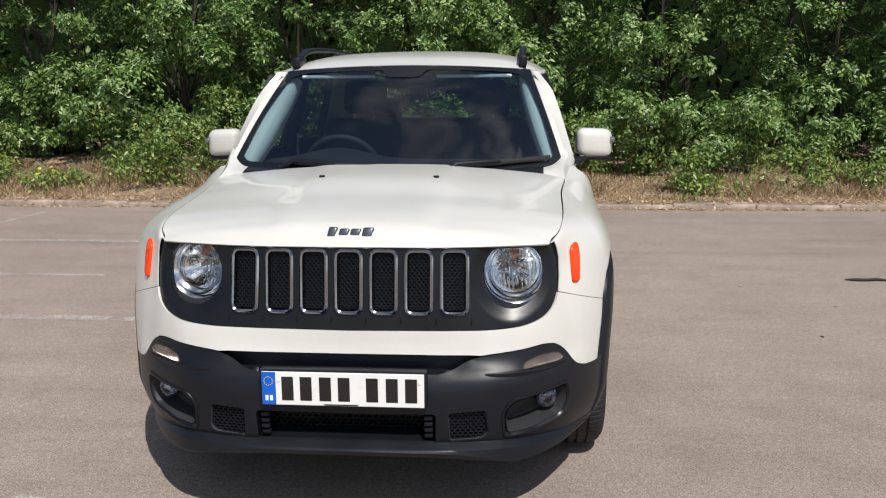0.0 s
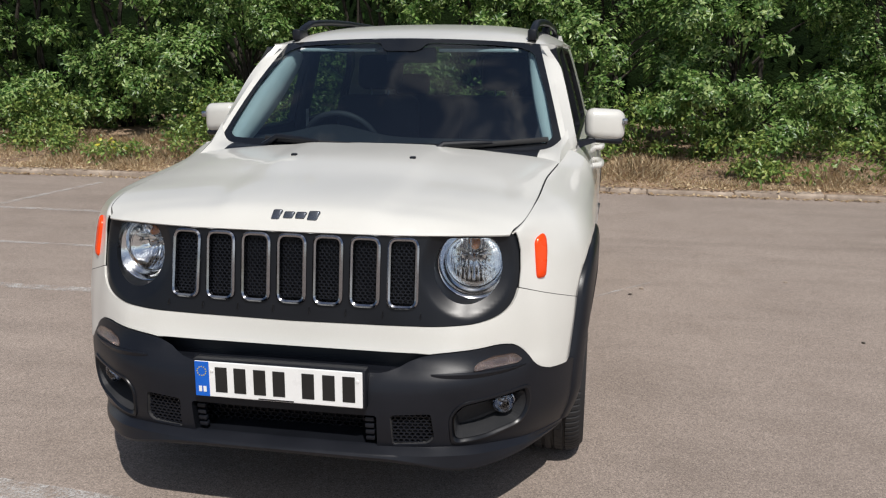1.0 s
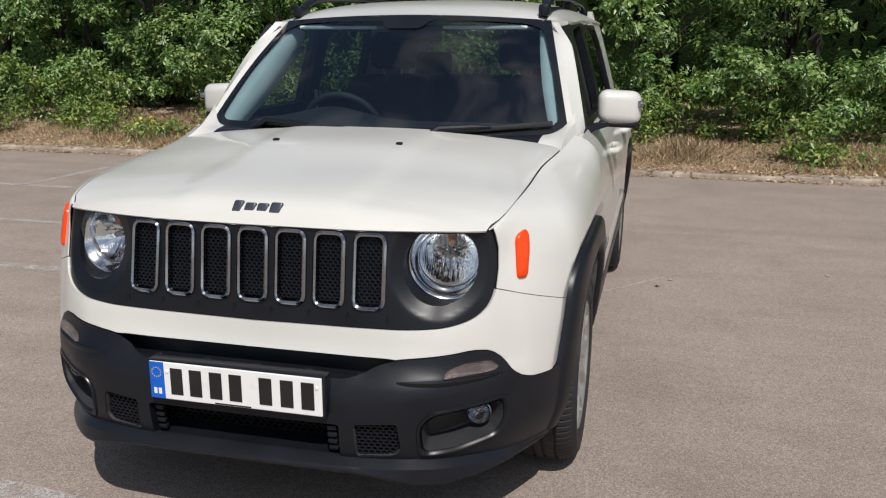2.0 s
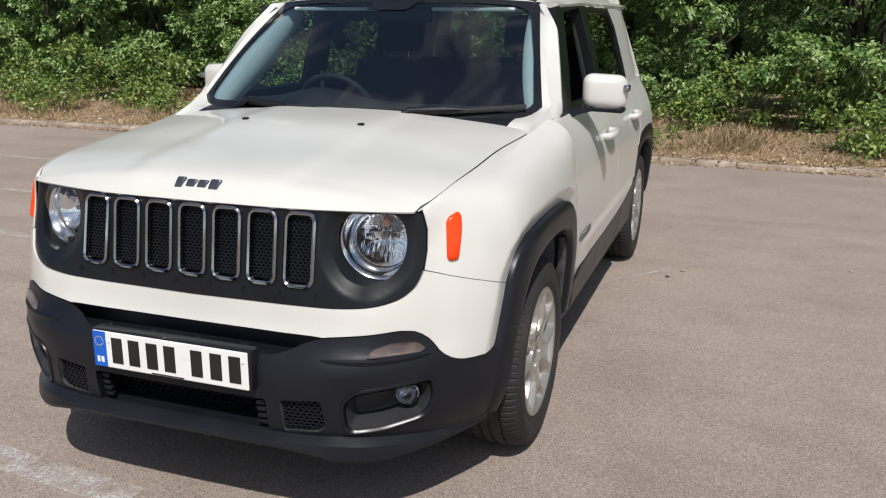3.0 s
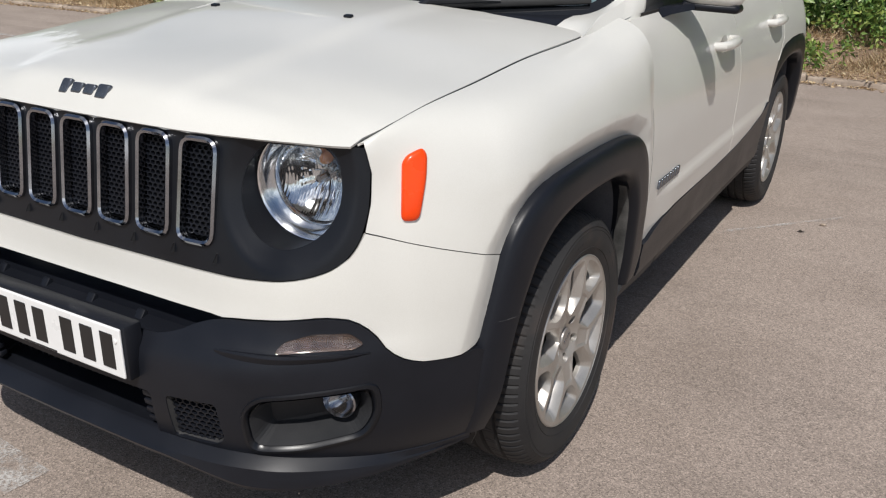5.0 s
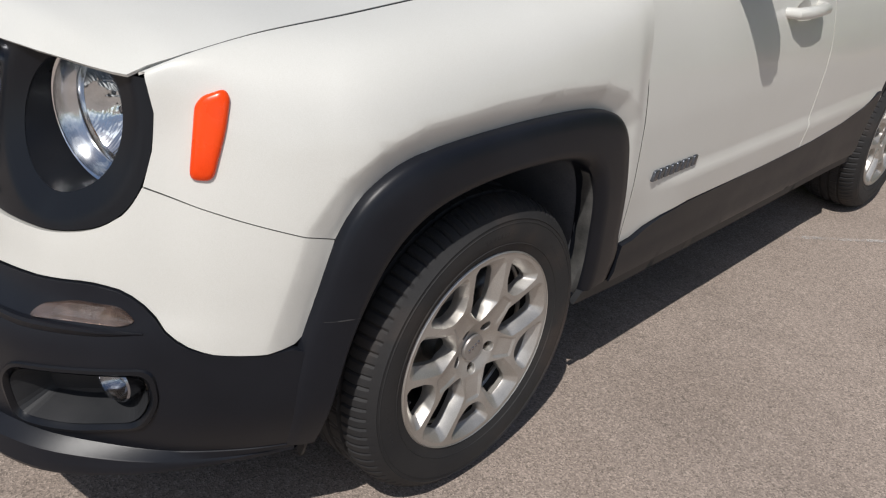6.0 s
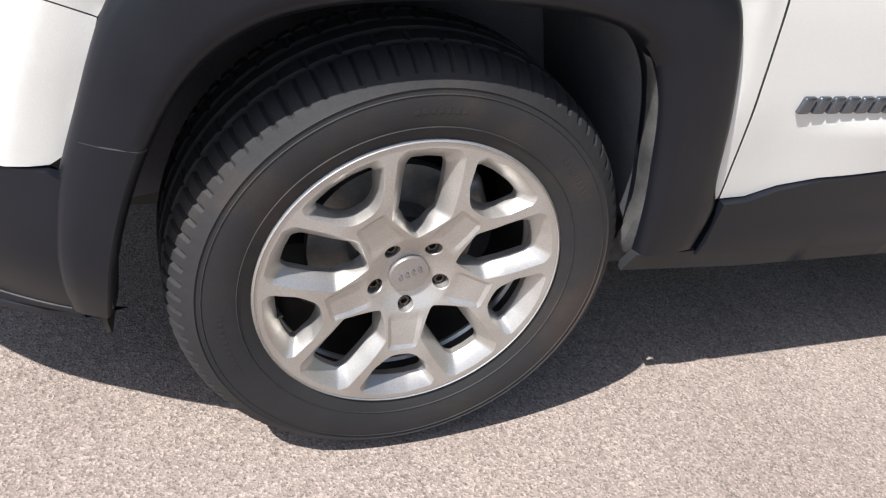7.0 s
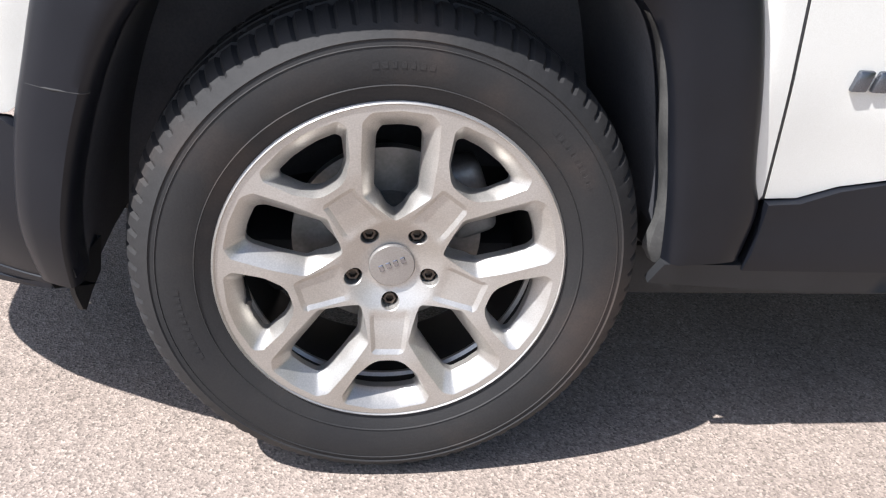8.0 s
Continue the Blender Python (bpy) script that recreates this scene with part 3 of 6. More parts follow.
def leaf_mesh(name, at, way, side, nor, length, width, material):
    """One mesh of many pointed, folded leaves."""
    l, w = length[:, None], width[:, None]
    tip = at + way * l - nor * l * 0.10
    ml, mr = at + way * l * 0.42 + side * w * 0.5 + nor * w * 0.16, at + way * l * 0.42 - side * w * 0.5 + nor * w * 0.16
    v = np.stack([at, ml, mr, tip], 1).reshape(-1, 3)
    k = np.arange(len(at))[:, None] * 4
    tri = np.concatenate([k + np.array(t) for t in ((0, 3, 1), (0, 2, 3))])
    me = bpy.data.meshes.new(name)
    me.vertices.add(len(v))
    me.vertices.foreach_set("co", v.ravel())
    me.loops.add(tri.size)
    me.loops.foreach_set("vertex_index", tri.ravel())
    me.polygons.add(len(tri))
    me.polygons.foreach_set("loop_start", np.arange(0, tri.size, 3))
    me.materials.append(material)
    me.update()
    me.validate()
    return me


def build_hedge():
    """A row of tall shrubs grown together: each with stems, boughs and a crown of leaves."""
    rng = np.random.default_rng(11)
    spots = np.linspace(-13.2, 10.0, 14)
    for i, cx in enumerate(spots):
        cx += rng.uniform(-0.3, 0.3)
        cy = 10.2 + rng.uniform(-0.2, 0.3)
        tree = empty("hedge_shrub", "tall leafy green deciduous shrub grown into a hedge", "shrub", (cx, cy, verge_z(cx, cy)), "shrubs of the hedge")
        stem = bmesh.new()
        n_clump = 31
        ang = rng.uniform(-math.pi * 0.98, math.pi * 0.08, n_clump)
        h = rng.uniform(0.0, 1.0, n_clump)
        rad = (1.15 + 0.25 * np.sin(h * 7 + i)) * rng.uniform(0.40, 1.18, n_clump)
        cen = np.stack([np.cos(ang) * rad * 1.15, np.sin(ang) * rad * 1.05, 0.25 + h * 3.6], 1)
        cen[:, 1] += 0.35 * h - 0.1
        low = h < 0.16
        cen[low, 1] += 0.35
        size = rng.uniform(0.18, 0.54, n_clump) * (1 - 0.25 * low)
        # a skirt of low boughs that reach out over the verge
        skirt = 14 if cx > 0.5 else 9
        low_at = np.stack([rng.uniform(-1.1, 1.1, skirt), rng.uniform(-1.7, -1.0, skirt) + (0.0 if cx > 0.5 else 0.5), rng.uniform(0.12, 0.80, skirt)], 1)
        cen, size = np.concatenate([cen, low_at]), np.concatenate([size, rng.uniform(0.14, 0.34, skirt)])
        n_clump += skirt
        for k in range(5):
            foot = Vector((rng.uniform(-0.4, 0.4), rng.uniform(-0.3, 0.4), -0.1))
            goal = Vector(cen[rng.integers(0, n_clump)]) * 0.5
            goal.z = 3.0 + rng.uniform(0, 1.2)
            bend = [foot.lerp(goal, t) + Vector((noise.noise((t * 3, k, i)), noise.noise((t * 3, k + 7, i)), 0)) * 0.25 for t in np.linspace(0, 1, 8)]
            tube(stem, bend, [0.045 - 0.033 * t for t in np.linspace(0, 1, 8)], 6)
        for k in range(0, n_clump, 2):
            a = Vector((cen[k][0] * 0.15, cen[k][1] * 0.15, max(0.1, cen[k][2] - 0.7)))
            b = Vector(cen[k])
            tube(stem, [a, a.lerp(b, 0.5) + Vector((0, 0, 0.08)), b], [0.02, 0.013, 0.005], 5)
        part("stem", stem, BARK, tree)
        # sprays of drooping leaves round every clump, thick outside and thin inside
        at, way, side, nor = leaf_sprays(rng, cen, size, 1500, 14)
        keep = at[:, 1] < 1.2
        at, way, side, nor = at[keep], way[keep], side[keep], nor[keep]
        length = rng.uniform(0.045, 0.092, len(at))
        me = leaf_mesh("crown", at, way, side, nor, length, length * rng.uniform(0.42, 0.55, len(at)), LEAF)
        attach("crown", me, tree)


def build_wood():
    """Growth behind the hedge, backed by a dark sheet that paints the gaps' shade."""
    rng = np.random.default_rng(5)
    cen = np.stack([rng.uniform(-16, 13, 420), rng.uniform(10.7, 12.4, 420), rng.uniform(0.4, 5.4, 420)], 1)
    at, way, side, nor = leaf_cloud(rng, cen, rng.uniform(0.4, 0.8, 420), 3500, 0.8, 0.8)
    length = rng.uniform(0.12, 0.22, len(at))
    foot = np.stack([rng.uniform(-16, 13, 470), rng.uniform(9.0, 10.3, 470), rng.uniform(0.22, 0.85, 470)], 1)
    foot[:, 1] += 0.35 * (foot[:, 0] < -1.0)
    low = leaf_sprays(rng, foot, rng.uniform(0.12, 0.32, 470), 6600, 13)
    at, way, side, nor = (np.concatenate(q) for q in zip((at, way, side, nor), low))
    length = np.concatenate([length, rng.uniform(0.045, 0.085, len(low[0]))])
    me = leaf_mesh("undergrowth", at, way, side, nor, length, length * 0.52, LEAF)
    # sheet behind everything, its near-black green stands in for shade between the boughs
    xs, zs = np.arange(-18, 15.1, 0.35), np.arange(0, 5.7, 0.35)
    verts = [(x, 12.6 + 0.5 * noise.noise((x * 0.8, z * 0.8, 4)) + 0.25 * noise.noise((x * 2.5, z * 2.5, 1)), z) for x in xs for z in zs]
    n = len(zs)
    back_sheet = mesh_of("shade_sheet", verts, [(i * n + j, (i + 1) * n + j, (i + 1) * n + j + 1, i * n + j + 1) for i in range(len(xs) - 1) for j in range(n - 1)], HEDGE_SHADE)
    tagged(new("shade_sheet", back_sheet), "dark backing sheet, coloured as the shade deep in the hedge", "backdrop", kind="structure")
    tagged(new("undergrowth", me), "dense green growth at the foot of the hedge and behind it", "undergrowth", kind="stuff")


def build_weeds():
    rng = np.random.default_rng(8)
    bm = bmesh.new()
    lathe(bm, [(0.0, -0.06), (0.004, -0.004), (0.016, 0.002), (0.024, 0.008), (0.010, 0.010), (0.0, 0.012)], 7, Matrix())
    bloom_me = bpy.data.meshes.new("flower")
    bm.to_mesh(bloom_me)
    bm.free()
    bloom_me.materials.append(BLOOM)
    # low bushy weeds at the hedge's foot
    for i in range(46):
        x = -14 + i * 0.567 + rng.uniform(-0.3, 0.3)
        y = 8.45 + rng.uniform(-0.55, 0.55) if i % 5 else 7.75 + rng.uniform(-0.3, 0.25)
        big = max(0.0, noise.noise((x * 0.45, 3.3, 0)) * 2.0)
        tall = (rng.uniform(0.25, 0.6) + 0.7 * big) * (1 if i % 5 else 0.45)
        plant = empty("weed", "leafy green weed growing out of the dry verge", "weed", (x, y, verge_z(x, y)), "weeds on the verge")
        n = 22
        cen = np.stack([rng.normal(0, 0.22, n), rng.normal(0, 0.18, n), rng.uniform(0.08, tall, n)], 1)
        at, way, side, nor = leaf_cloud(rng, cen, rng.uniform(0.08, 0.20, n), int(600 + 900 * min(big, 1.0)), 0.3)
        at[:, 2] = np.maximum(at[:, 2], 0.02)
        length = rng.uniform(0.035, 0.085, len(at))
        attach("foliage", leaf_mesh("foliage", at, way, side, nor, length, length * 0.5, WEED), plant)
        if i % 10 == 5:
            for _ in range(9):
                head = attach("flower", bloom_me, plant, "small yellow flower")
                head.location = (rng.normal(0, 0.14), rng.normal(-0.12, 0.10), tall + rng.uniform(0.0, 0.12))
                head.rotation_euler = (rng.uniform(-0.2, 0.9), rng.uniform(-0.4, 0.4), 0)
        for c in cen[:3]:
            stem = bmesh.new()
            tube(stem, [(c[0] * 0.3, c[1] * 0.3, -0.02), tuple(c * 0.6), tuple(c)], [0.006, 0.004, 0.002], 4)
            part("stalk", stem, WEED, plant)
    # dry grass: blades in tufts
    n = 150000
    x = rng.uniform(-15.5, 12.5, n)
    y = 7.38 + 2.0 * rng.random(n) ** 1.3
    tuft = np.array([noise.noise((a * 1.1, b * 1.6, 2)) for a, b in zip(x, y)])
    keep = tuft + rng.normal(0, 0.22, n) > -0.06
    x, y, tuft = x[keep], y[keep], tuft[keep]
    z = np.array([verge_z(a, b) for a, b in zip(x, y)]) - 0.01
    at = np.stack([x, y, z], 1)
    way = rng.normal(size=(len(x), 3)) * 0.9
    way[:, 2] = 0.9
    way /= np.linalg.norm(way, axis=1, keepdims=True)
    side = np.cross(way, rng.normal(size=(len(x), 3)))
    side /= np.linalg.norm(side, axis=1, keepdims=True)
    nor = np.cross(side, way)
    length = rng.uniform(0.05, 0.24, len(x)) * (0.45 + 1.3 * np.clip(tuft + 0.1, 0, 1)) * (0.55 + 0.45 * smooth(7.4, 7.9, y))
    me = leaf_mesh("dry_grass", at, way, side, nor, length, np.full(len(x), 0.007), STRAW)
    tagged(new("dry_grass", me), "dry straw-coloured grass on the verge", "grass", kind="stuff")
    # litter of dead leaves on the soil
    n = 22000
    x, y = rng.uniform(-15.5, 12.5, n), 7.13 + 1.8 * rng.random(n) ** 1.6
    at = np.stack([x, y, np.array([verge_z(a, b) + 0.01 if b > 7.36 else 0.082 if b > 7.21 else 0.012 for a, b in zip(x, y)])], 1)
    way = rng.normal(size=(n, 3)) * (1, 1, 0.25)
    way /= np.linalg.norm(way, axis=1, keepdims=True)
    nor = rng.normal(size=(n, 3)) * 0.3 + np.array((0, 0, 1))
    side = np.cross(way, nor)
    side /= np.linalg.norm(side, axis=1, keepdims=True)
    length = rng.uniform(0.02, 0.06, n)
    tagged(new("leaf_litter", leaf_mesh("leaf_litter", at, way, side, np.cross(side, way), length, length * 0.5, STRAW)), "brown dead leaves strewn on the verge", "leaf litter", kind="stuff")


def build_litter():
    """A twig, a leaf and a few stones lying on the asphalt."""
    bm = bmesh.new()
    tube(bm, [(2.95, 3.765, 0.009), (3.02, 3.750, 0.013), (3.10, 3.752, 0.011), (3.17, 3.765, 0.014), (3.26, 3.760, 0.008)], [0.004, 0.012, 0.010, 0.012, 0.005], 7)
    tagged(part("twig", bm, BARK, None), "dark dry twig lying on the asphalt", "twig")
    leaf = leaf_mesh("dead_leaf", np.array([(1.115, 3.045, 0.004)]), np.array([(0.96, 0.26, 0.08)]), np.array([(-0.26, 0.96, 0.05)]), np.array([(-0.05, -0.08, 1.0)]), np.array([0.036]), np.array([0.022]), BARK)
    tagged(new("dead_leaf", leaf), "dark curled dead leaf on the asphalt", "leaf")
    for x, y, r, m, label in ((2.30, 2.34, 0.008, BARK, "small dark stone on the asphalt"), (1.205, 3.20, 0.012, KERB, "small pale stone chip on the asphalt"), (2.15, 3.55, 0.011, KERB, "small pale stone chip on the asphalt"), (2.62, 3.02, 0.010, KERB, "small pale stone chip on the asphalt")):
        bm = bmesh.new()
        bmesh.ops.create_icosphere(bm, subdivisions=2, radius=r, matrix=Matrix.Translation((x, y, r * 0.5)) @ Matrix.Diagonal((1.3, 0.9, 0.6, 1)))
        for v in bm.verts:
            v.co += Vector((noise.noise(v.co * 90), noise.noise(v.co * 90 + Vector((3, 0, 0))), 0)) * r * 0.4
        tagged(part("stone", bm, m, None), label, "stone", "stones on the asphalt")


build_ground()
build_litter()
build_lines()
build_verge()
build_kerb()
build_hedge()
build_wood()
build_weeds()


# ---- the car ----
car = empty("car", "white compact off-road hatchback with black plastic cladding, parked on the asphalt", "car")


def sided(fn):
    """The same surface for both sides of the nose: negative u is the other side."""

    def f(u, v):
        p = fn(abs(u), v)
        return (math.copysign(p[0], u) if u else 0.0, p[1], p[2])

    return f


def lifted(fn, by, eps=1e-3):
    """The surface moved out along its own normal."""

    def f(u, v):
        p, a, b = (np.array(fn(*q), float) for q in ((u, v), (u + eps, v), (u, v + eps)))
        n = np.cross(a - p, b - p)
        n = n / (np.linalg.norm(n) + 1e-12)
        if n @ np.array((0.35 * np.sign(u), -1, 0)) < 0 and abs(u) < 0.9:
            n = -n
        elif abs(u) >= 0.9 and n[0] * np.sign(u) < 0:
            n = -n
        return p + n * by

    return f


nose = sided(shell)


def mirror_bm(bm, flip):
    if flip < 0:
        bmesh.ops.scale(bm, vec=(-1, 1, 1), verts=bm.verts)
    return bm


def both(points):
    """A right-hand half outline, from the middle top round to the middle bottom, made whole."""
    return list(points) + [(-u, v) for u, v in reversed(points) if u > 1e-6]


PANEL_CURVE = pchip([0, 1, 2, 3, 4, 5, 6, 7, 8, 9], [0.66, 0.704, 0.718, 0.719, 0.709, 0.685, 0.64, 0.57, 0.46, 0.30])
PANEL_RISE = pchip([0, 1, 2, 3, 4, 5, 6, 7, 8, 9], [0.9285, 0.924, 0.885, 0.825, 0.770, 0.727, 0.697, 0.679, 0.670, 0.665])
PANEL_EDGE = [(float(PANEL_CURVE(k)), float(PANEL_RISE(k))) for k in np.linspace(0, 9, 37)] + [(0.0, 0.661)]
BUMPER_RISE = pchip([0.0, 0.29, 0.34, 0.39, 0.43, 0.52, 0.60, 0.65, 0.69, 0.735, 0.775, 0.815, 0.86, 0.92, 0.97], [0.532, 0.534, 0.545, 0.570, 0.584, 0.595, 0.604, 0.609, 0.605, 0.580, 0.540, 0.514, 0.503, 0.500, 0.503])
BUMPER_TOP = [(float(u), float(BUMPER_RISE(u))) for u in np.linspace(0, 0.97, 50)]
ARCH_OUT = [(0.430, 0.262), (0.436, 0.40), (0.446, 0.50), (0.464, 0.57), (0.497, 0.69), (0.538, 0.753), (0.594, 0.792), (0.66, 0.812), (0.83, 0.823), (1.0, 0.822), (1.14, 0.812), (1.215, 0.787), (1.258, 0.745), (1.287, 0.66), (1.313, 0.55), (1.332, 0.462), (1.348, 0.436), (1.343, 0.338)]
ARCH_IN = [(0.487, 0.262), (0.498, 0.38), (0.515, 0.46), (0.534, 0.525), (0.564, 0.60), (0.602, 0.657), (0.650, 0.695), (0.71, 0.719), (0.83, 0.735), (0.97, 0.733), (1.08, 0.716), (1.13, 0.692), (1.165, 0.652), (1.188, 0.59), (1.208, 0.51), (1.222, 0.45), (1.233, 0.39), (1.241, 0.338)]


def wheelside(y, z):
    """A point of the flank by its place along the car."""
    return shell(1.05 - (0.5 - y) * 1.22, z) if y < 0.5 else shell(y + 0.55, z)


ARCH_LINE = np.array(ARCH_OUT[2:17])


def lip(p):
    """Raises the edge that runs round the wheel arch."""
    p = np.array(p, float)
    if p[1] > 0.27:
        q = np.array([p[1], min(p[2], 1.0)])
        a, b = ARCH_LINE[:-1], ARCH_LINE[1:]
        t = np.clip(((q - a) * (b - a)).sum(1) / ((b - a) ** 2).sum(1), 0, 1)
        d = np.linalg.norm(q - a - t[:, None] * (b - a), axis=1).min()
        w = float(smooth(0.36, 0.52, p[1]))
        p += np.array((0.55 + 0.45 * w, -0.8 * (1 - w), 0)) * (0.012 * float(np.clip((0.25 - d) / 0.198, 0, 1)) - 0.46 * max(0.052 - d, 0.0)) * float(smooth(0.27, 0.33, p[1])) * float(smooth(1.32, 1.26, p[1]))
    return p


def wing_lip(s, v):
    return lip(wing(s, v))


def band_lip(s, v):
    p = lip(shell(abs(s), v))
    return (math.copysign(p[0], s) if s else 0.0, p[1], p[2])


def neg(points):
    return [(-u, v) for u, v in points]


def arch_curve(points, t):
    """The smoothed course of an arch outline."""
    a = np.array(points)
    k = np.arange(len(a))
    f = [pchip(k, a[:, c]) for c in (0, 1)]
    near = [min(max(t + e, 0), len(a) - 1) for e in (-0.5, -0.25, 0, 0.25, 0.5)]
    return tuple(float(np.mean([g(q) for q in near])) for g in f)


def crease_points():
    """Two close rows on either side of the edge round the arch, so that it stays crisp."""
    out = []
    a, b = ARCH_LINE[:-1], ARCH_LINE[1:]
    for (ay, az), (by, bz) in zip(a, b):
        n = max(1, int(math.hypot(by - ay, bz - az) / 0.008))
        for i in range(n):
            y, z = ay + (by - ay) * i / n, az + (bz - az) * i / n
            d = math.hypot(by - ay, bz - az)
            ny, nz = -(bz - az) / d, (by - ay) / d
            for off in (0.0500, 0.0545):
                q = np.array((y + ny * off, z + nz * off))
                t = np.clip(((q - a) * (b - a)).sum(1) / ((b - a) ** 2).sum(1), 0, 1)
                if np.linalg.norm(q - a - t[:, None] * (b - a), axis=1).min() < off - 0.003:
                    continue
                s, v = q[0] + 0.55, q[1]
                if v > SHOULDER:
                    lo, hi = SHOULDER, 1.04
                    for _ in range(14):
                        v = (lo + hi) / 2
                        lo, hi = (v, hi) if wing(s, v)[2] < q[1] else (lo, v)
                if q[0] < 0.5:
                    lo, hi = 0.70, 1.05
                    for _ in range(14):
                        s = (lo + hi) / 2
                        lo, hi = (s, hi) if wing(s, v)[1] < q[0] else (lo, s)
                out.append((s, v))
    return out


CREASE = crease_points()
DOOR_FRONT = [(1.3525, 0.446), (1.3390, 0.63), (1.3285, 0.795), (1.3185, 0.90), (1.3115, 0.97), (1.309, 1.076)]


def flank_seam(t):
    z = 0.445 + 0.53 * t
    y = float(pchip([0.446, 0.63, 0.795, 0.90, 0.975], [1.350, 1.3365, 1.326, 1.316, 1.309])(z))
    p = shell(y + 0.55, z)
    return (p[0] - 0.003, p[1], p[2])


# nose: the black grille panel with its seven openings and two lamp openings
SLOT_X = [k * 0.115 for k in range(-3, 4)]
LAMP = (0.547, 0.838)


def slot_outline(cx, hw, lo, hi, r):
    return rounded([(cx - hw, lo), (cx + hw, lo), (cx + hw, hi), (cx - hw, hi)], r)


def lamp_outline(sign, r):
    pts = [(sign * LAMP[0] + r * math.cos(a), min(LAMP[1] + r * 0.96 * math.sin(a), 0.9235)) for a in np.linspace(0, 2 * math.pi, 44, endpoint=False)]
    out = []
    for p in pts:
        if p[1] < 0.923 or not out or out[-1][1] < 0.923 or abs(p[0] - out[-1][0]) > 0.012:
            out.append(p)
    return out


def panel_face(u, v):
    """The grille panel, hollowed like a bowl round each lamp."""
    d = math.hypot(abs(u) - LAMP[0], v - LAMP[1])
    return lifted(nose, -0.006 - 0.34 * max(0.150 - d, 0.0) * float(smooth(0.155, 0.135, d)))(u, v)


grille_holes = [slot_outline(x, 0.037, 0.724, 0.914, 0.020) for x in SLOT_X] + [lamp_outline(1, 0.1085), lamp_outline(-1, 0.1085)]
grille_panel = panel("grille_panel", both([(0.0, 0.9285)] + PANEL_EDGE), grille_holes, panel_face, GRILLE_BLACK, car, (0, -1, 0), 0.011, 0.02, "satin black grille panel with seven upright openings")


def slot_ring():
    bm = bmesh.new()
    line = slot_outline(0, 0.0415, -0.1010, 0.1010, 0.024)
    prof = [(-0.0065, 0.006), (-0.0060, -0.006), (-0.001, -0.0105), (0.0045, -0.007), (0.0065, 0.010)]
    n = len(line)
    rows = []
    for i in range(n):
        p, a, b = Vector(line[i]), Vector(line[i - 1]), Vector(line[(i + 1) % n])
        d = (b - a).normalized()
        out = Vector((d.y, -d.x))
        rows.append([bm.verts.new((p.x + out.x * -u, w, p.y + out.y * -u)) for u, w in prof])
    for i in range(n):
        a, b = rows[i], rows[(i + 1) % n]
        for k in range(len(prof) - 1):
            bm.faces.new((a[k], b[k], b[k + 1], a[k + 1]))
    return bm


def honeycomb(width, height, cell, bar, depth, squash=0.72):
    """A net of six-sided openings."""
    bm = bmesh.new()
    r = cell / math.sqrt(3)
    nx, nz = int(width / 2 / cell) + 1, int(height / 2 / (1.5 * r * squash)) + 1
    for j in range(-nz, nz + 1):
        for i in range(-nx, nx + 1):
            cx, cz = (i + 0.5 * (j % 2)) * cell, j * 1.5 * r
            if abs(cx) > width / 2 - cell * 0.15 or abs(cz) * squash > height / 2 - r * 0.2:
                continue
            ring = []
            for k in range(6):
                a = math.pi / 6 + k * math.pi / 3
                o, q = r * 1.01, r - bar
                ring.append([bm.verts.new((cx + rr * math.cos(a), y, (cz + rr * math.sin(a)) * squash)) for rr, y in ((o, 0), (q, 0), (q * 0.93, depth))])
            for k in range(6):
                a, b = ring[k], ring[(k + 1) % 6]
                bm.faces.new((a[0], b[0], b[1], a[1]))
                bm.faces.new((a[1], b[1], b[2], a[2]))
    return bm


def seated(x, z, out=0.0, tilt=True):
    """The pose on the nose at a place across it and a height, its y axis into the car."""
    s = x
    p, q, r = (np.array(lifted(nose, out)(*w)) for w in ((s, z), (s + 0.004, z), (s, z + 0.03)))
    ax, az = Vector(q - p).normalized(), Vector(r - p).normalized()
    ay = az.cross(ax).normalized()
    az = ax.cross(ay)
    return Matrix.Translation(Vector(p)) @ Matrix((ax, ay, az)).transposed().to_4x4()


ring_me = insert_me = back_me = None
for x in SLOT_X:
    m = seated(x, 0.8185, -0.004)
    if ring_me is None:
        ring = part("slot_ring", slot_ring(), SMOKE_CHROME, car, "chrome rim round a grille opening")
        insert = part("mesh_insert", honeycomb(0.078, 0.19, 0.0150, 0.0017, 0.008), PLASTIC, ring, "black honeycomb mesh", soft=False)
        bm = bmesh.new()
        box(bm, (-0.045, 0.030, -0.105), (0.045, 0.034, 0.105))
        backing = part("backing", bm, DARK, ring, soft=False)
        ring_me, insert_me, back_me = ring.data, insert.data, backing.data
        ring.matrix_basis = m
        insert.location = (0, 0.010, 0)
    else:
        ring = attach("slot_ring", ring_me, car, "chrome rim round a grille opening")
        ring.matrix_basis = m
        o = attach("mesh_insert", insert_me, ring, "black honeycomb mesh")
        o.location = (0, 0.010, 0)
        attach("backing", back_me, ring)


# headlamps
def under_bonnet(bm):
    """Cuts off what would stand above the bonnet's edge."""
    bmesh.ops.bisect_plane(bm, geom=[*bm.verts, *bm.edges, *bm.faces], plane_co=(0, 0, 0.9265), plane_no=(0, 0, 1), clear_outer=True)


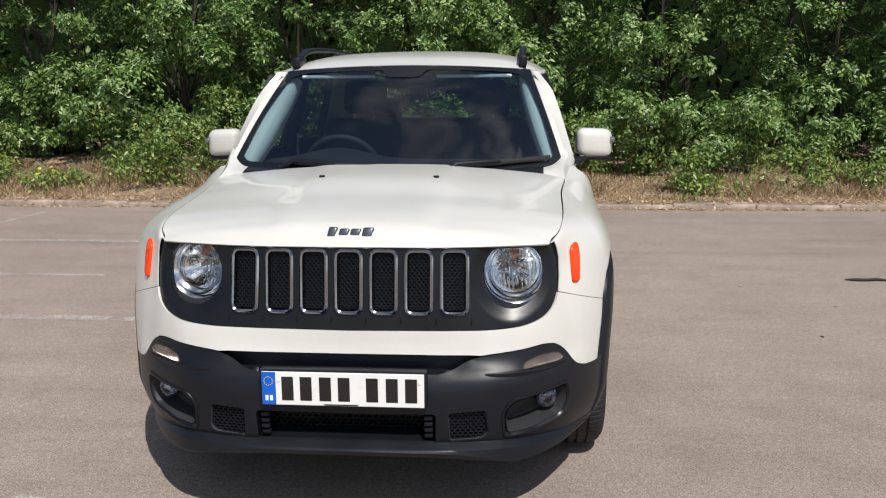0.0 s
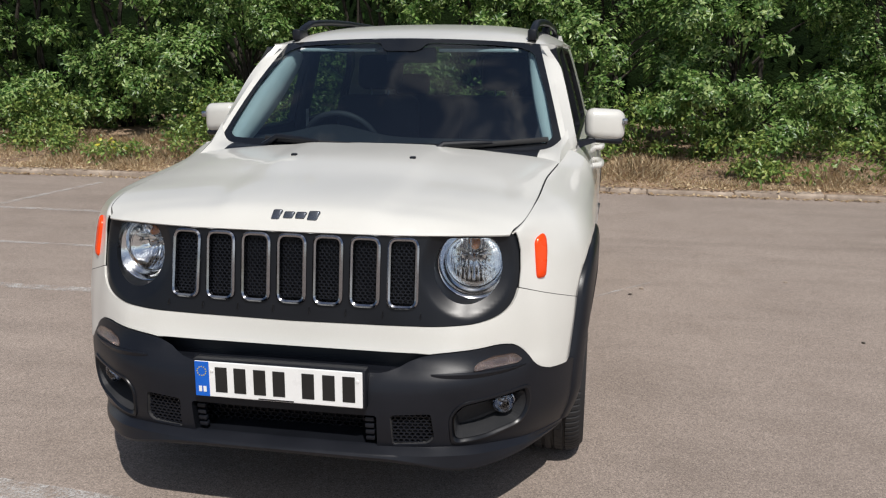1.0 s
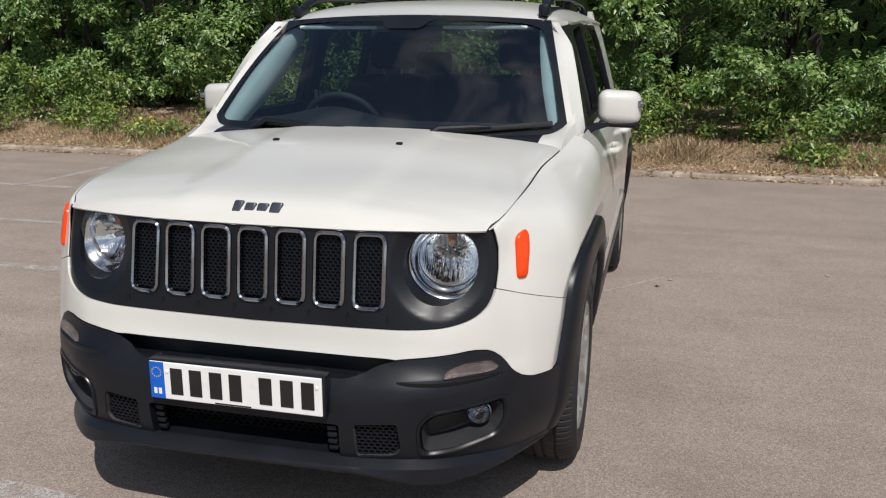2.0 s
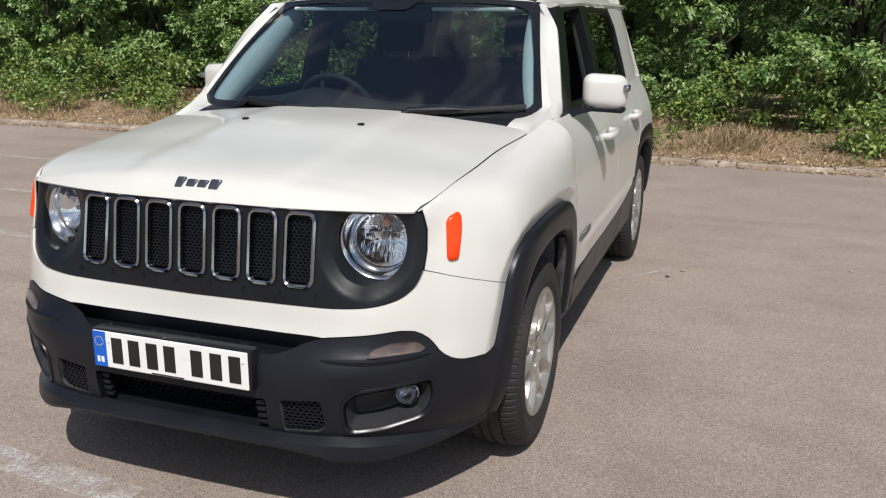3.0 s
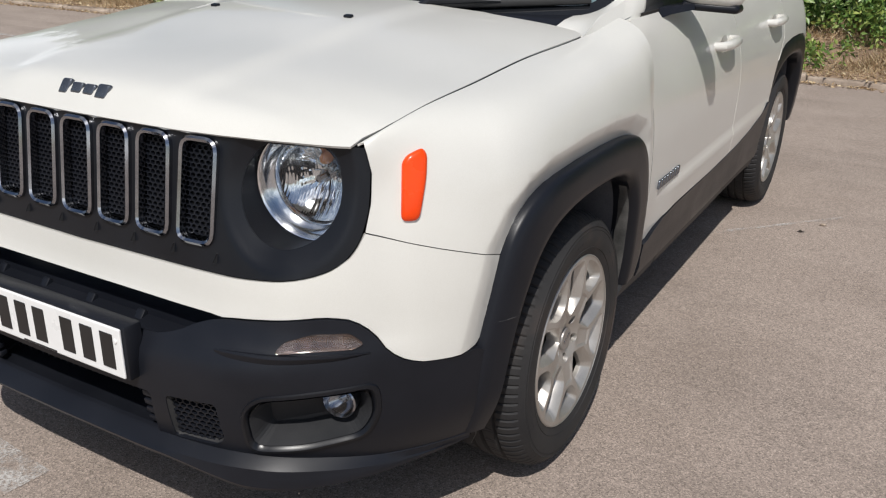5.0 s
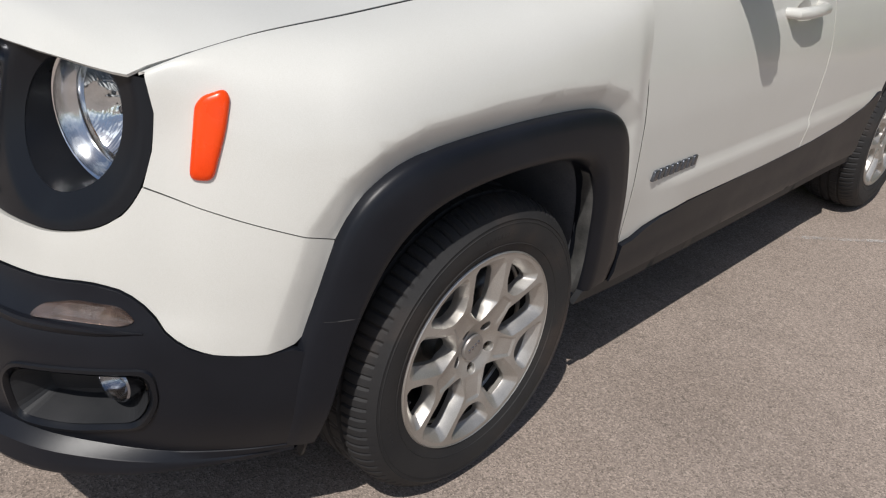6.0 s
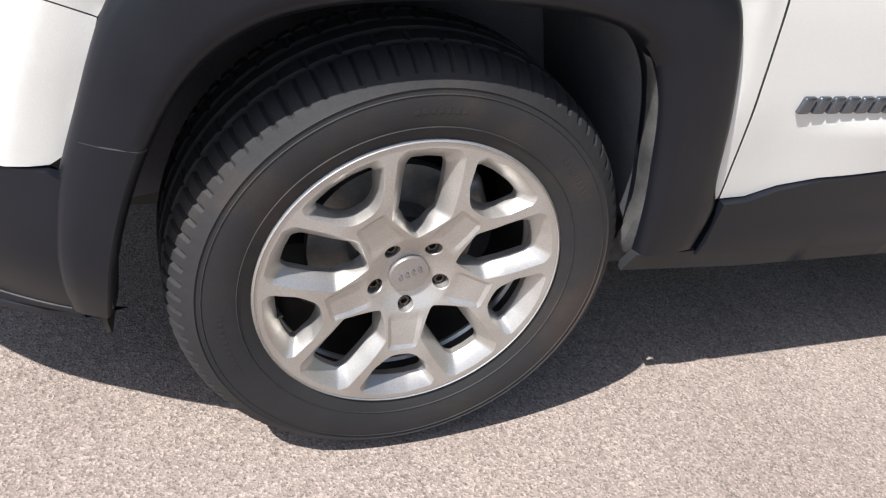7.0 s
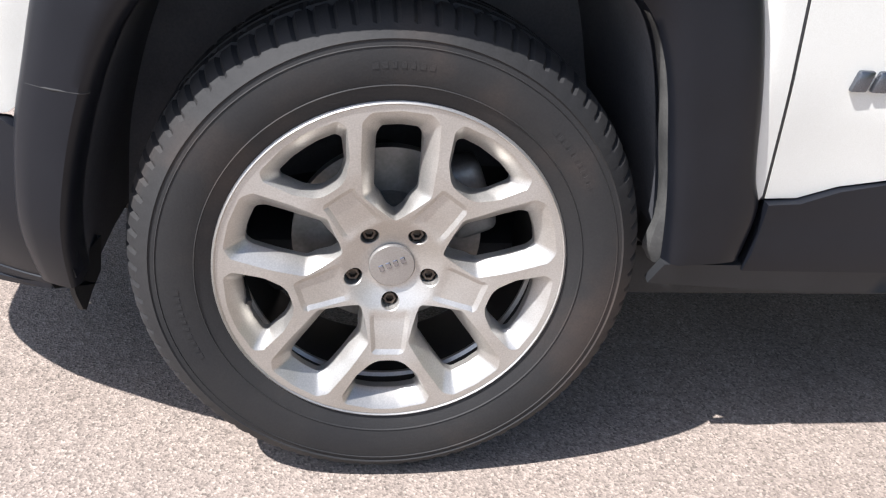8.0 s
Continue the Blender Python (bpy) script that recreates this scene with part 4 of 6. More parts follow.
def fluted_bowl(bm, m):
    """The mirrored bowl behind the lens: a paraboloid cut into upright flutes, with a plain rim."""
    rings, n = [0.010, 0.016, 0.023, 0.030, 0.037, 0.044, 0.051, 0.058, 0.065, 0.072, 0.079, 0.0845], 120
    rows = []
    for r in rings:
        row = []
        for i in range(n):
            a = 2 * math.pi * i / n
            x, y = r * math.cos(a), r * math.sin(a)
            deep = -0.092 + 0.062 * (r / 0.0845) ** 2
            inner = float(smooth(0.078, 0.066, r))
            rib = abs(math.sin(math.pi * x / 0.0125)) * 0.0032 + 0.0022 * math.floor((y + 0.1) / 0.026) % 2 * 0.5
            row.append(m @ Vector((x, y, deep + rib * inner)))
        rows.append(row)
    return loft(bm, rows, True)


def headlamp(flip):
    c = Vector((0.545, 0.283, 0.838))
    m = look(c, c + Vector((-0.17, 1, 0.03)))  # local -z into the car
    if flip < 0:
        m = Matrix.Diagonal((-1, 1, 1, 1)) @ m
    root_bm = bmesh.new()
    lathe(root_bm, [(0.1135, 0.000), (0.1130, 0.008), (0.1105, 0.0105), (0.1070, 0.008), (0.1000, -0.002), (0.0925, -0.014), (0.0890, -0.016), (0.0865, -0.020), (0.0850, -0.030)], 72, m)
    under_bonnet(root_bm)
    lamp = part("headlamp", root_bm, CHROME, car, "round clear headlamp with a chrome surround")
    bm = bmesh.new()
    fluted_bowl(bm, m)
    part("reflector", bm, REFLECTOR, lamp, "mirrored bowl with upright flutes", sharp=0.5)
    bm = bmesh.new()
    ring = lamp_outline(flip, 0.1100)
    edge = [Vector(panel_face(*p)) for p in ring]
    inner = []
    for p in edge:
        q = m.inverted() @ p
        q = Vector((q.x, q.y, 0)).normalized() * 0.1125
        inner.append(m @ Vector((q.x, q.y, 0.002)))
    loft(bm, [edge, [a.lerp(b, 0.55) + Vector((0, 0.004, 0)) for a, b in zip(edge, inner)], inner], True)
    under_bonnet(bm)
    part("lamp_tube", bm, GRILLE_BLACK, lamp)
    bm = bmesh.new()
    lathe(bm, [(0.0125, -0.090), (0.0125, -0.060), (0.0085, -0.056), (0.0085, -0.040), (0.0060, -0.034), (0.0, -0.033)], 20, m)
    part("bulb_holder", bm, SMOKE_CHROME, lamp, "bright bulb and holder")
    bm = bmesh.new()
    lathe(bm, [(0.009, -0.004), (0.0125, 0.008), (0.0125, 0.018), (0.009, 0.027), (0.0, 0.031)], 18, m @ pose(0.004, 0.037, -0.078))
    part("bulb", bm, BULB, lamp, "amber bulb")
    bm = bmesh.new()
    lathe(bm, [(0.1065, 0.0085), (0.098, 0.016), (0.074, 0.026), (0.044, 0.032), (0.016, 0.034), (0.0005, 0.0342)], 56, m)
    under_bonnet(bm)
    part("lens", bm, LENS, lamp, "clear domed lens").visible_shadow = False


for f in (1, -1):
    headlamp(f)

# white upper bumper and black lower bumper
upper_low = [(u, v + 0.003) for u, v in BUMPER_TOP if u > 0.43]
band = [(u + (0.0025 if v > 0.72 else 0), v - 0.0025) for u, v in reversed(PANEL_EDGE[17:])] + [(0.7135, 0.770), (0.80, 0.7475), (0.92, 0.718), (1.046, 0.6865), (1.026, 0.63), (1.010, 0.576), (1.000, 0.545), (0.988, 0.520), (0.972, 0.508)] + [(u, v) for u, v in reversed(upper_low[:-1])] + [(0.40, 0.589), (0.30, 0.587), (0.0, 0.586)]
panel("front_bumper_upper", both(band), [], band_lip, PAINT, car, (0, -1, 0.2), 0.0105, 0.012, "white painted band of the front bumper", extra=CREASE + neg(CREASE))

bump = BUMPER_TOP + [(0.99, 0.495), (1.03, 0.42), (1.04, 0.30), (0.98, 0.278), (0.90, 0.262), (0.80, 0.245), (0.70, 0.225), (0.60, 0.208), (0.52, 0.206), (0.44, 0.226), (0.30, 0.246), (0.0, 0.250)]
FOG = rounded([(0.516, 0.328), (0.512, 0.415), (0.548, 0.452), (0.756, 0.473), (0.766, 0.412), (0.738, 0.362), (0.62, 0.333)], 0.024)
MESH_OPEN = rounded([(0.335, 0.318), (0.330, 0.418), (0.452, 0.425), (0.462, 0.345), (0.44, 0.325)], 0.012)


CENTRE_OPEN = rounded([(-0.29, 0.306), (0.29, 0.306), (0.292, 0.415), (-0.292, 0.415)], 0.012)
bumper = panel("front_bumper", both(bump), [FOG, neg(FOG), MESH_OPEN, neg(MESH_OPEN), CENTRE_OPEN], lifted(nose, 0.006), PLASTIC, car, (0, -1, 0), 0.022, 0.018, "black grained plastic lower bumper")


def splitter():
    """The broad lip that leans out along the bumper's foot."""
    bm = bmesh.new()
    f = lifted(nose, 0.006)
    drop = pchip([0, 0.30, 0.44, 0.52, 0.60, 0.70, 0.80, 0.90, 1.0], [0.281, 0.278, 0.262, 0.246, 0.243, 0.247, 0.252, 0.258, 0.268])
    rows = []
    for s in np.linspace(-0.99, 0.99, 83):
        top = 0.314 - 0.028 * float(smooth(0.45, 0.9, abs(s)))
        foot = float(drop(abs(s)))
        a = Vector(f(s, top))
        out = Vector((a.x * 0.25, -1, 0)).normalized()
        w = 0.030 * (1 - float(smooth(0.60, 0.97, abs(s)))) + 0.003
        crest = Vector(f(s, top - 0.006)) + out * w * 0.85 + Vector((0, 0, -0.010))
        edge = Vector((crest.x, crest.y, foot + 0.010)) + out * (w * 0.15)
        rows.append([a + Vector((0, 0.004, 0.004)), a + out * 0.003, crest + Vector((0, 0.003, 0.002)), crest, crest.lerp(edge, 0.5), edge, edge - out * 0.004 + Vector((0, 0, -0.009)), edge - out * 0.06 + Vector((0, 0, -0.006))])
    loft(bm, rows)
    part("bumper_lip", bm, PLASTIC, car, "black lip along the bumper's foot", sharp=0.5)


splitter()


def recess(name, outline, depth, material, parent, sign=1, inset=0.85):
    """A tray behind an opening: walls and a back."""
    f0, f1 = lifted(nose, 0.004), lifted(nose, -depth)
    line = dense(outline, 0.02)
    cu, cv = np.mean([p[0] for p in line]), np.mean([p[1] for p in line])
    bm = bmesh.new()
    a = [bm.verts.new(Vector(f0(sign * u, v))) for u, v in line]
    b = [bm.verts.new(Vector(f1(sign * (cu + (u - cu) * inset), cv + (v - cv) * inset))) for u, v in line]
    n = len(line)
    for i in range(n):
        bm.faces.new((a[i], a[(i + 1) % n], b[(i + 1) % n], b[i]))
    bm.faces.new(b)
    return part(name, bm, material, parent, soft=False)


def fog_unit(sign):
    line = dense(FOG, 0.012)
    bm = bmesh.new()
    cu, cv = np.mean([p[0] for p in line]), np.mean([p[1] for p in line])
    rows = []
    for grow, out in ((1.07, 0.004), (1.05, 0.010), (1.0, 0.011), (0.95, 0.004), (0.92, -0.012)):
        g = lifted(nose, out)
        rows.append([Vector(g(sign * (cu + (u - cu) * grow), cv + (v - cv) * (1 + (grow - 1) * 2))) for u, v in line])
    loft(bm, rows, True)
    bezel = part("fog_bezel", bm, GRILLE_BLACK, car, "dark plastic fog lamp surround")
    recess("tray", [(cu + (u - cu) * 0.92, cv + (v - cv) * 0.86) for u, v in FOG], 0.056, TRAY_GREY, bezel, sign, 0.78)
    c = Vector(lifted(nose, -0.026)(sign * 0.690, 0.422))
    m = look(c, c + Vector((-0.25 * sign, 1, 0)))
    bm = bmesh.new()
    lathe(bm, [(0.0355, -0.03), (0.0355, 0.003), (0.0325, 0.006), (0.0300, 0.000), (0.0245, -0.010), (0.012, -0.018), (0.006, -0.012), (0.001, -0.010)], 36, m)
    lamp = part("fog_lamp", bm, SMOKE_CHROME, bezel, "round fog lamp")
    bm = bmesh.new()
    lathe(bm, [(0.0325, 0.005), (0.026, 0.012), (0.012, 0.0168), (0.0005, 0.0175)], 32, m)
    part("lens", bm, LENS, lamp).visible_shadow = False


def turn_signal(sign):
    line = rounded([(0.573, 0.541), (0.584, 0.563), (0.63, 0.581), (0.698, 0.582), (0.727, 0.558), (0.712, 0.549)], 0.012)
    cu, cv = np.mean([p[0] for p in line]), np.mean([p[1] for p in line])

    def layer(steps):
        bm = bmesh.new()
        loft(bm, [[Vector(lifted(nose, o)(sign * (cu + (u - cu) * g), cv + (v - cv) * g)) for u, v in line] for g, o in steps], True)
        bm.faces.new([v for v in bm.verts][-len(line):])
        return bm

    lamp = part("turn_signal", layer(((1.0, 0.002), (0.98, 0.0095), (0.90, 0.0085), (0.5, 0.0075))), CLEAR_AMBER, car, "smoky pinkish turn signal")
    part("lens", layer(((0.985, 0.009), (0.93, 0.0150), (0.5, 0.0165))), LENS, lamp, "clear lens").visible_shadow = False
    bm = bmesh.new()
    rows = []
    for k, s in enumerate(np.linspace(0.45, 0.742, 24)):
        z = 0.5375 + 0.012 * (s - 0.5)
        w = math.sin(math.pi * min(k + 0.4, 22.6) / 23) ** 0.55
        rows.append([Vector(lifted(nose, o)(sign * s, z + dz)) for o, dz in ((0.005, 0.004 * w), (0.006 + 0.011 * w, 0.0005), (0.006 + 0.010 * w, -0.0035 * w), (0.005, -0.013 * w))])
    loft(bm, rows)
    part("crease", bm, PLASTIC, car, sharp=0.5)


for k in (1, -1):
    fog_unit(k)
    turn_signal(k)
    tray = recess("side_grille", MESH_OPEN, 0.05, DARK, car, k)
    net = part("mesh_insert", honeycomb(0.125, 0.10, 0.017, 0.002, 0.008), PLASTIC, tray, soft=False)
    net.matrix_basis = seated(0.395 * k, 0.372, -0.008)
lower = recess("lower_grille", CENTRE_OPEN, 0.09, GRILLE_BLACK, car, 1, 0.98)
net = part("mesh_insert", honeycomb(0.565, 0.104, 0.022, 0.0018, 0.008), GRILLE_BLACK, lower, soft=False)
net.matrix_basis = seated(0.0, 0.360, -0.074)
# fins greyer than their panel: the glints they catch are in the colour
for k in range(8):
    bm = bmesh.new()
    loft(bm, [[(-0.0016, 0.003, -0.011), (0.0016, 0.003, -0.011), (0.0016, 0.004, 0.012), (-0.0016, 0.004, 0.012)], [(-0.0010, -0.0095, -0.0095), (0.0010, -0.0095, -0.0095), (0.0010, -0.002, 0.008), (-0.0010, -0.002, 0.008)]], True)
    o = part("fin", bm, TRAY_GREY, grille_panel)
    o.matrix_basis = seated((k - 3.5) * 0.115, 0.697, -0.006)
for s in (0.268, -0.268):
    for z in (0.330, 0.352, 0.374, 0.396):
        bm = bmesh.new()
        box(bm, (-0.014, -0.006, -0.007), (0.014, 0.012, 0.007), 0.003, 2)
        part("grille_tooth", bm, PLASTIC, car).matrix_basis = seated(s, z, -0.012)
# intake slot under the white band
for s in (-0.32, -0.16, 0.0, 0.16, 0.32):
    bm = bmesh.new()
    box(bm, (-0.012, 0.0, -0.028), (0.012, 0.05, 0.028), 0.004, 2)
    part("intake_rib", bm, PLASTIC, car).matrix_basis = seated(s, 0.552, -0.062)
bm = bmesh.new()
loft(bm, [[Vector(lifted(nose, o)(s, z)) for o, z in ((0.004, 0.534), (-0.05, 0.538), (-0.07, 0.562), (-0.05, 0.600))] for s in np.linspace(-0.45, 0.45, 31)])
part("intake_tray", bm, PLASTIC, car)


# number plate
def number_plate():
    y, z0, z1 = 0.026, 0.447, 0.558
    bm = bmesh.new()
    box(bm, (-0.26, y, z0), (0.26, y + 0.006, z1), 0.0028, 2)
    plate = part("number_plate", bm, PLATE, car, "white front number plate with a blue end band", soft=False)
    bm = bmesh.new()
    box(bm, (-0.2595, y - 0.0012, z0 + 0.001), (-0.214, y + 0.002, z1 - 0.001), 0.001, 1)
    part("blue_band", bm, PLATE_BLUE, plate, soft=False)
    for k in range(12):
        a = k * math.pi / 6
        bm = bmesh.new()
        box(bm, (-0.0018, -0.0006, -0.0018), (0.0018, 0.0006, 0.0018), 0.0005, 1)
        part("dot", bm, shade_dot, plate, soft=False).location = (-0.237 + 0.014 * math.cos(a), y - 0.0016, 0.527 + 0.014 * math.sin(a))
    for cx in (-0.2435, -0.229):
        bm = bmesh.new()
        box(bm, (cx - 0.005, y - 0.0020, 0.462), (cx + 0.005, y - 0.0010, 0.480), 0.001, 1)
        part("small_bar", bm, PLATE, plate, soft=False)
    for cx in (-0.176, -0.117, -0.055, 0.005, 0.095, 0.158, 0.219):
        bm = bmesh.new()
        box(bm, (cx - 0.019, y - 0.0016, 0.4635), (cx + 0.019, y + 0.001, 0.5425), 0.001, 1)
        part("bar", bm, INK, plate, soft=False)
    bm = bmesh.new()
    box(bm, (-0.06, y - 0.0014, 0.4495), (0.05, y + 0.001, 0.4535), 0.0005, 1)
    part("maker_bar", bm, INK, plate, soft=False)
    for cx in (-0.205, 0.2455):
        bm = bmesh.new()
        lathe(bm, [(0.006, 0.0), (0.005, 0.002), (0.0, 0.0025)], 12, pose(cx, y - 0.0003, 0.530, 90))
        part("screw_cap", bm, PLATE, plate)
    bm = bmesh.new()
    box(bm, (-0.268, y + 0.006, z0 - 0.006), (0.268, y + 0.05, z1 + 0.004), 0.006, 2)
    part("plate_holder", bm, PLASTIC, plate)


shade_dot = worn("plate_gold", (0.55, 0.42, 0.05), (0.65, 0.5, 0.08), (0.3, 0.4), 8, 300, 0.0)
number_plate()

# bonnet
side = [(float(EDGE_X(y)) - 0.0010, float(y)) for y in np.linspace(0.300, 1.105, 26)]
rear = [(0.745, 1.130), (0.742, 1.158), (0.715, 1.180), (0.65, 1.180), (0.5, 1.168), (0.25, 1.153), (0.0, 1.147)]
front = [(x, float(FRONT_EDGE(x)) - 0.005) for x in (0.0, 0.1, 0.2, 0.3, 0.4, 0.48, 0.54, 0.59, 0.63, 0.652)]
bonnet = panel("bonnet", both(front + side + rear), [], lambda x, y: (x, y, bonnet_z(x, y)), PAINT, car, (0, 0, 1), 0.020, 0.005, "white bonnet with a raised centre")
for x in (-0.229, 0.229):
    bm = bmesh.new()
    box(bm, (-0.011, -0.009, -0.004), (0.011, 0.008, 0.006), 0.003, 2)
    part("washer_jet", bm, PLASTIC, car, "black washer jet").matrix_basis = pose(x, 0.845, bonnet_z(x, 0.845) + 0.001, 6)


def bonnet_badge():
    """Four plain raised shapes where the maker's name stands."""
    for x, w, h in ((-0.057, 0.030, 0.036), (-0.018, 0.034, 0.026), (0.020, 0.034, 0.026), (0.060, 0.036, 0.034)):
        bm = bmesh.new()
        box(bm, (-w / 2, -0.004, -h / 2), (w / 2, 0.010, h / 2), 0.006, 3)
        for v in bm.verts:
            v.co.x += 0.22 * v.co.z
        o = part("badge_shape", bm, BADGE, bonnet, "grey metal badge shape")
        o.matrix_basis = pose(x, float(FRONT_EDGE(abs(x))) + 0.026, 0.9745, -26)


bonnet_badge()

# dark strips in the panel gaps, drawn for the shade inside the gaps
for f in (1, -1):
    bm = bmesh.new()
    tube(bm, [(float(HOOD_X(q)), float(HOOD_Y(q)), float(HOOD_Z(q)) - 0.0012) for q in np.linspace(0.66, 1.67, 48)], 0.0017, 6)
    part("bonnet_gap_shade", mirror_bm(bm, f), RUBBER_SEAL, car)
    bm = bmesh.new()
    tube(bm, [Vector(lip(shell(q, 0.771 - (q - 0.714) * 0.2505))) - Vector((0.0015, -0.0012, 0)) for q in np.linspace(0.716, 1.044, 26)], 0.0016, 6)
    part("wing_gap_shade", mirror_bm(bm, f), RUBBER_SEAL, car)
    bm = bmesh.new()
    tube(bm, [Vector(flank_seam(t)) for t in np.linspace(0, 1, 24)], 0.0030, 6)
    part("door_gap_shade", mirror_bm(bm, f), RUBBER_SEAL, car)

# front wings, side markers, arches
wing_line = [(0.66, 1.04), (0.688, 1.0), (0.707, 0.94), (0.7215, 0.885), (0.7225, 0.825), (0.7145, 0.7725), (0.80, 0.7495), (0.92, 0.720), (1.047, 0.6885)] + [(y + 0.55, z) for y, z in (arch_curve(ARCH_OUT, t) for t in np.linspace(5, 15, 41))] + [(1.892, 0.438), (1.8975, 0.45), (1.8840, 0.63), (1.8735, 0.795), (1.8635, 0.90), (1.8570, 0.97), (1.8555, 1.04)]
for f in (1, -1):
    panel("front_wing", wing_line, [], wing_lip, PAINT, car, (1, -0.2, 0.4), 0.0085, 0.004, "white front wing", flip=f, extra=CREASE)
    mk = rounded([(0.786, 0.895), (0.797, 0.909), (0.832, 0.917), (0.8455, 0.900), (0.8445, 0.86), (0.826, 0.788), (0.787, 0.788)], 0.014)
    bm = bmesh.new()
    cu, cv = np.mean([p[0] for p in mk]), np.mean([p[1] for p in mk])

    def wing_out(u, v, by):
        p, a, b = (np.array(wing_lip(*q)) for q in ((u, v), (u + 1e-3, v), (u, v + 1e-3)))
        n = np.cross(a - p, b - p)
        n /= np.linalg.norm(n)
        n = n if n[0] > 0 else -n
        return Vector(p + n * by)

    rows = [[wing_out(cu + (u - cu) * g, cv + (v - cv) * (1 - (1 - g) * 0.5), o) for u, v in mk] for g, o in ((1.0, -0.003), (0.98, 0.004), (0.90, 0.0075), (0.70, 0.010), (0.3, 0.011))]
    loft(bm, rows, True)
    bm.faces.new([v for v in bm.verts][-len(mk):])
    part("side_marker", mirror_bm(bm, f), ORANGE, car, "bright orange side marker lens")


def flare(dy, flip):
    bm = bmesh.new()
    rows = []
    for t in np.linspace(0, len(ARCH_OUT) - 1, 97):
        a, b = np.array(arch_curve(ARCH_OUT, t)), np.array(arch_curve(ARCH_IN, t))
        row = []
        for w, out in ((0.0, -0.020), (0.0, 0.002), (0.04, 0.008), (0.12, 0.013), (0.35, 0.016), (0.72, 0.016), (0.84, 0.0155), (0.92, 0.010), (1.0, -0.002), (1.0, -0.05)):
            y, z = a + (b - a) * w
            p = wheelside(y, z)
            row.append((p[0] + out, p[1] + dy, p[2]))
        rows.append(row)
    loft(bm, rows)
    part("wheel_arch_flare", mirror_bm(bm, flip), PLASTIC, car, "black plastic wheel arch flare")


def arch_liner(dy, flip):
    """The felt-lined well behind the flare's inner edge."""
    bm = bmesh.new()
    k = np.arange(len(ARCH_IN))
    fy, fz = (pchip(k, np.array(ARCH_IN)[:, c]) for c in (0, 1))
    rows = []
    for t in np.linspace(0, len(k) - 1, 60):
        y, z = float(fy(t)), float(fz(t))
        x = wheelside(y, z)[0]
        rows.append([(x - 0.045, y + dy, z), (x - 0.12, y + dy, z + 0.004), (0.62, y + dy, z + 0.006), (0.52, y + dy, z), (0.50, 0.885 + dy + (y - 0.885) * 0.1, 0.335 + (z - 0.335) * 0.1)])
    loft(bm, rows)
    part("arch_liner", mirror_bm(bm, flip), LINER, car, "dark felt wheel arch liner")


def flare_seam(flip):
    """The joint across the front flare where it meets the bumper."""
    bm = bmesh.new()
    pts = []
    for w in np.linspace(0.07, 0.95, 16):
        y, z = 0.459 + 0.084 * w, 0.5525 - 0.004 * w
        out = float(np.interp(w, [0, 0.04, 0.12, 0.35, 0.84, 0.92, 1.0], [0.002, 0.008, 0.013, 0.016, 0.0155, 0.010, -0.002]))
        pts.append((wheelside(y, z)[0] + out - 0.0011, y, z))
    tube(bm, pts, 0.0015, 6)
    part("flare_seam", mirror_bm(bm, flip), DARK, car)


def deflector(flip):
    """The rubber flap that hangs under the bumper's end, before the wheel."""
    bm = bmesh.new()
    edge = [(0.826, 0.472, 0.300), (0.822, 0.474, 0.262), (0.810, 0.477, 0.233), (0.802, 0.479, 0.227), (0.782, 0.484, 0.246), (0.755, 0.490, 0.262), (0.745, 0.493, 0.310)]
    loft(bm, [[(x, y + d, z) for x, y, z in edge] for d in (0.0, 0.006)])
    for d in (0.0, 0.006):
        bm.faces.new([bm.verts.new((x, y + d, z)) for x, y, z in edge])
    part("wheel_deflector", mirror_bm(bm, flip), RUBBER_SEAL, car, "black rubber flap before the wheel")


def liner_edge(flip):
    """Liner's edge behind the flare's rear leg, dust and grazing sun in its colour."""
    bm = bmesh.new()
    k = np.arange(len(ARCH_IN))
    fy, fz = (pchip(k, np.array(ARCH_IN)[:, c]) for c in (0, 1))
    rows = []
    for t in np.linspace(11.6, 17, 30):
        y, z, q = float(fy(t)), float(fz(t)), float(smooth(15.2, 16.6, t)) * (1 - 0.55 * float(smooth(16.6, 17.0, t)))
        x = wheelside(y, z)[0]
        rows.append([(x - 0.006, y - 0.0005, z), (x - 0.012, y - 0.003 - 0.012 * q, z), (x - 0.024, y - 0.003 - 0.018 * q, z), (x - 0.050, y + 0.002, z)])
    loft(bm, rows)
    part("liner_edge", mirror_bm(bm, flip), LINER_PALE, car, "pale grey edge of the wheel arch liner, dust and grazing sun in its colour")


for f in (1, -1):
    flare_seam(f)
    deflector(f)
    liner_edge(f)
    for dy in (0, 2.57):
        flare(dy, f)
        arch_liner(dy, f)


# doors, sills, quarters
def flank_fn(y, z):
    return shell(y + 0.55, z)


def door_fn(y, z):
    """The doors' skin, with the ledge that swells along their foot."""
    p = shell(y + 0.55, z)
    return (p[0] + 0.010 * float(smooth(0.594, 0.566, z)) * float(smooth(1.38, 1.60, y)), p[1], p[2])


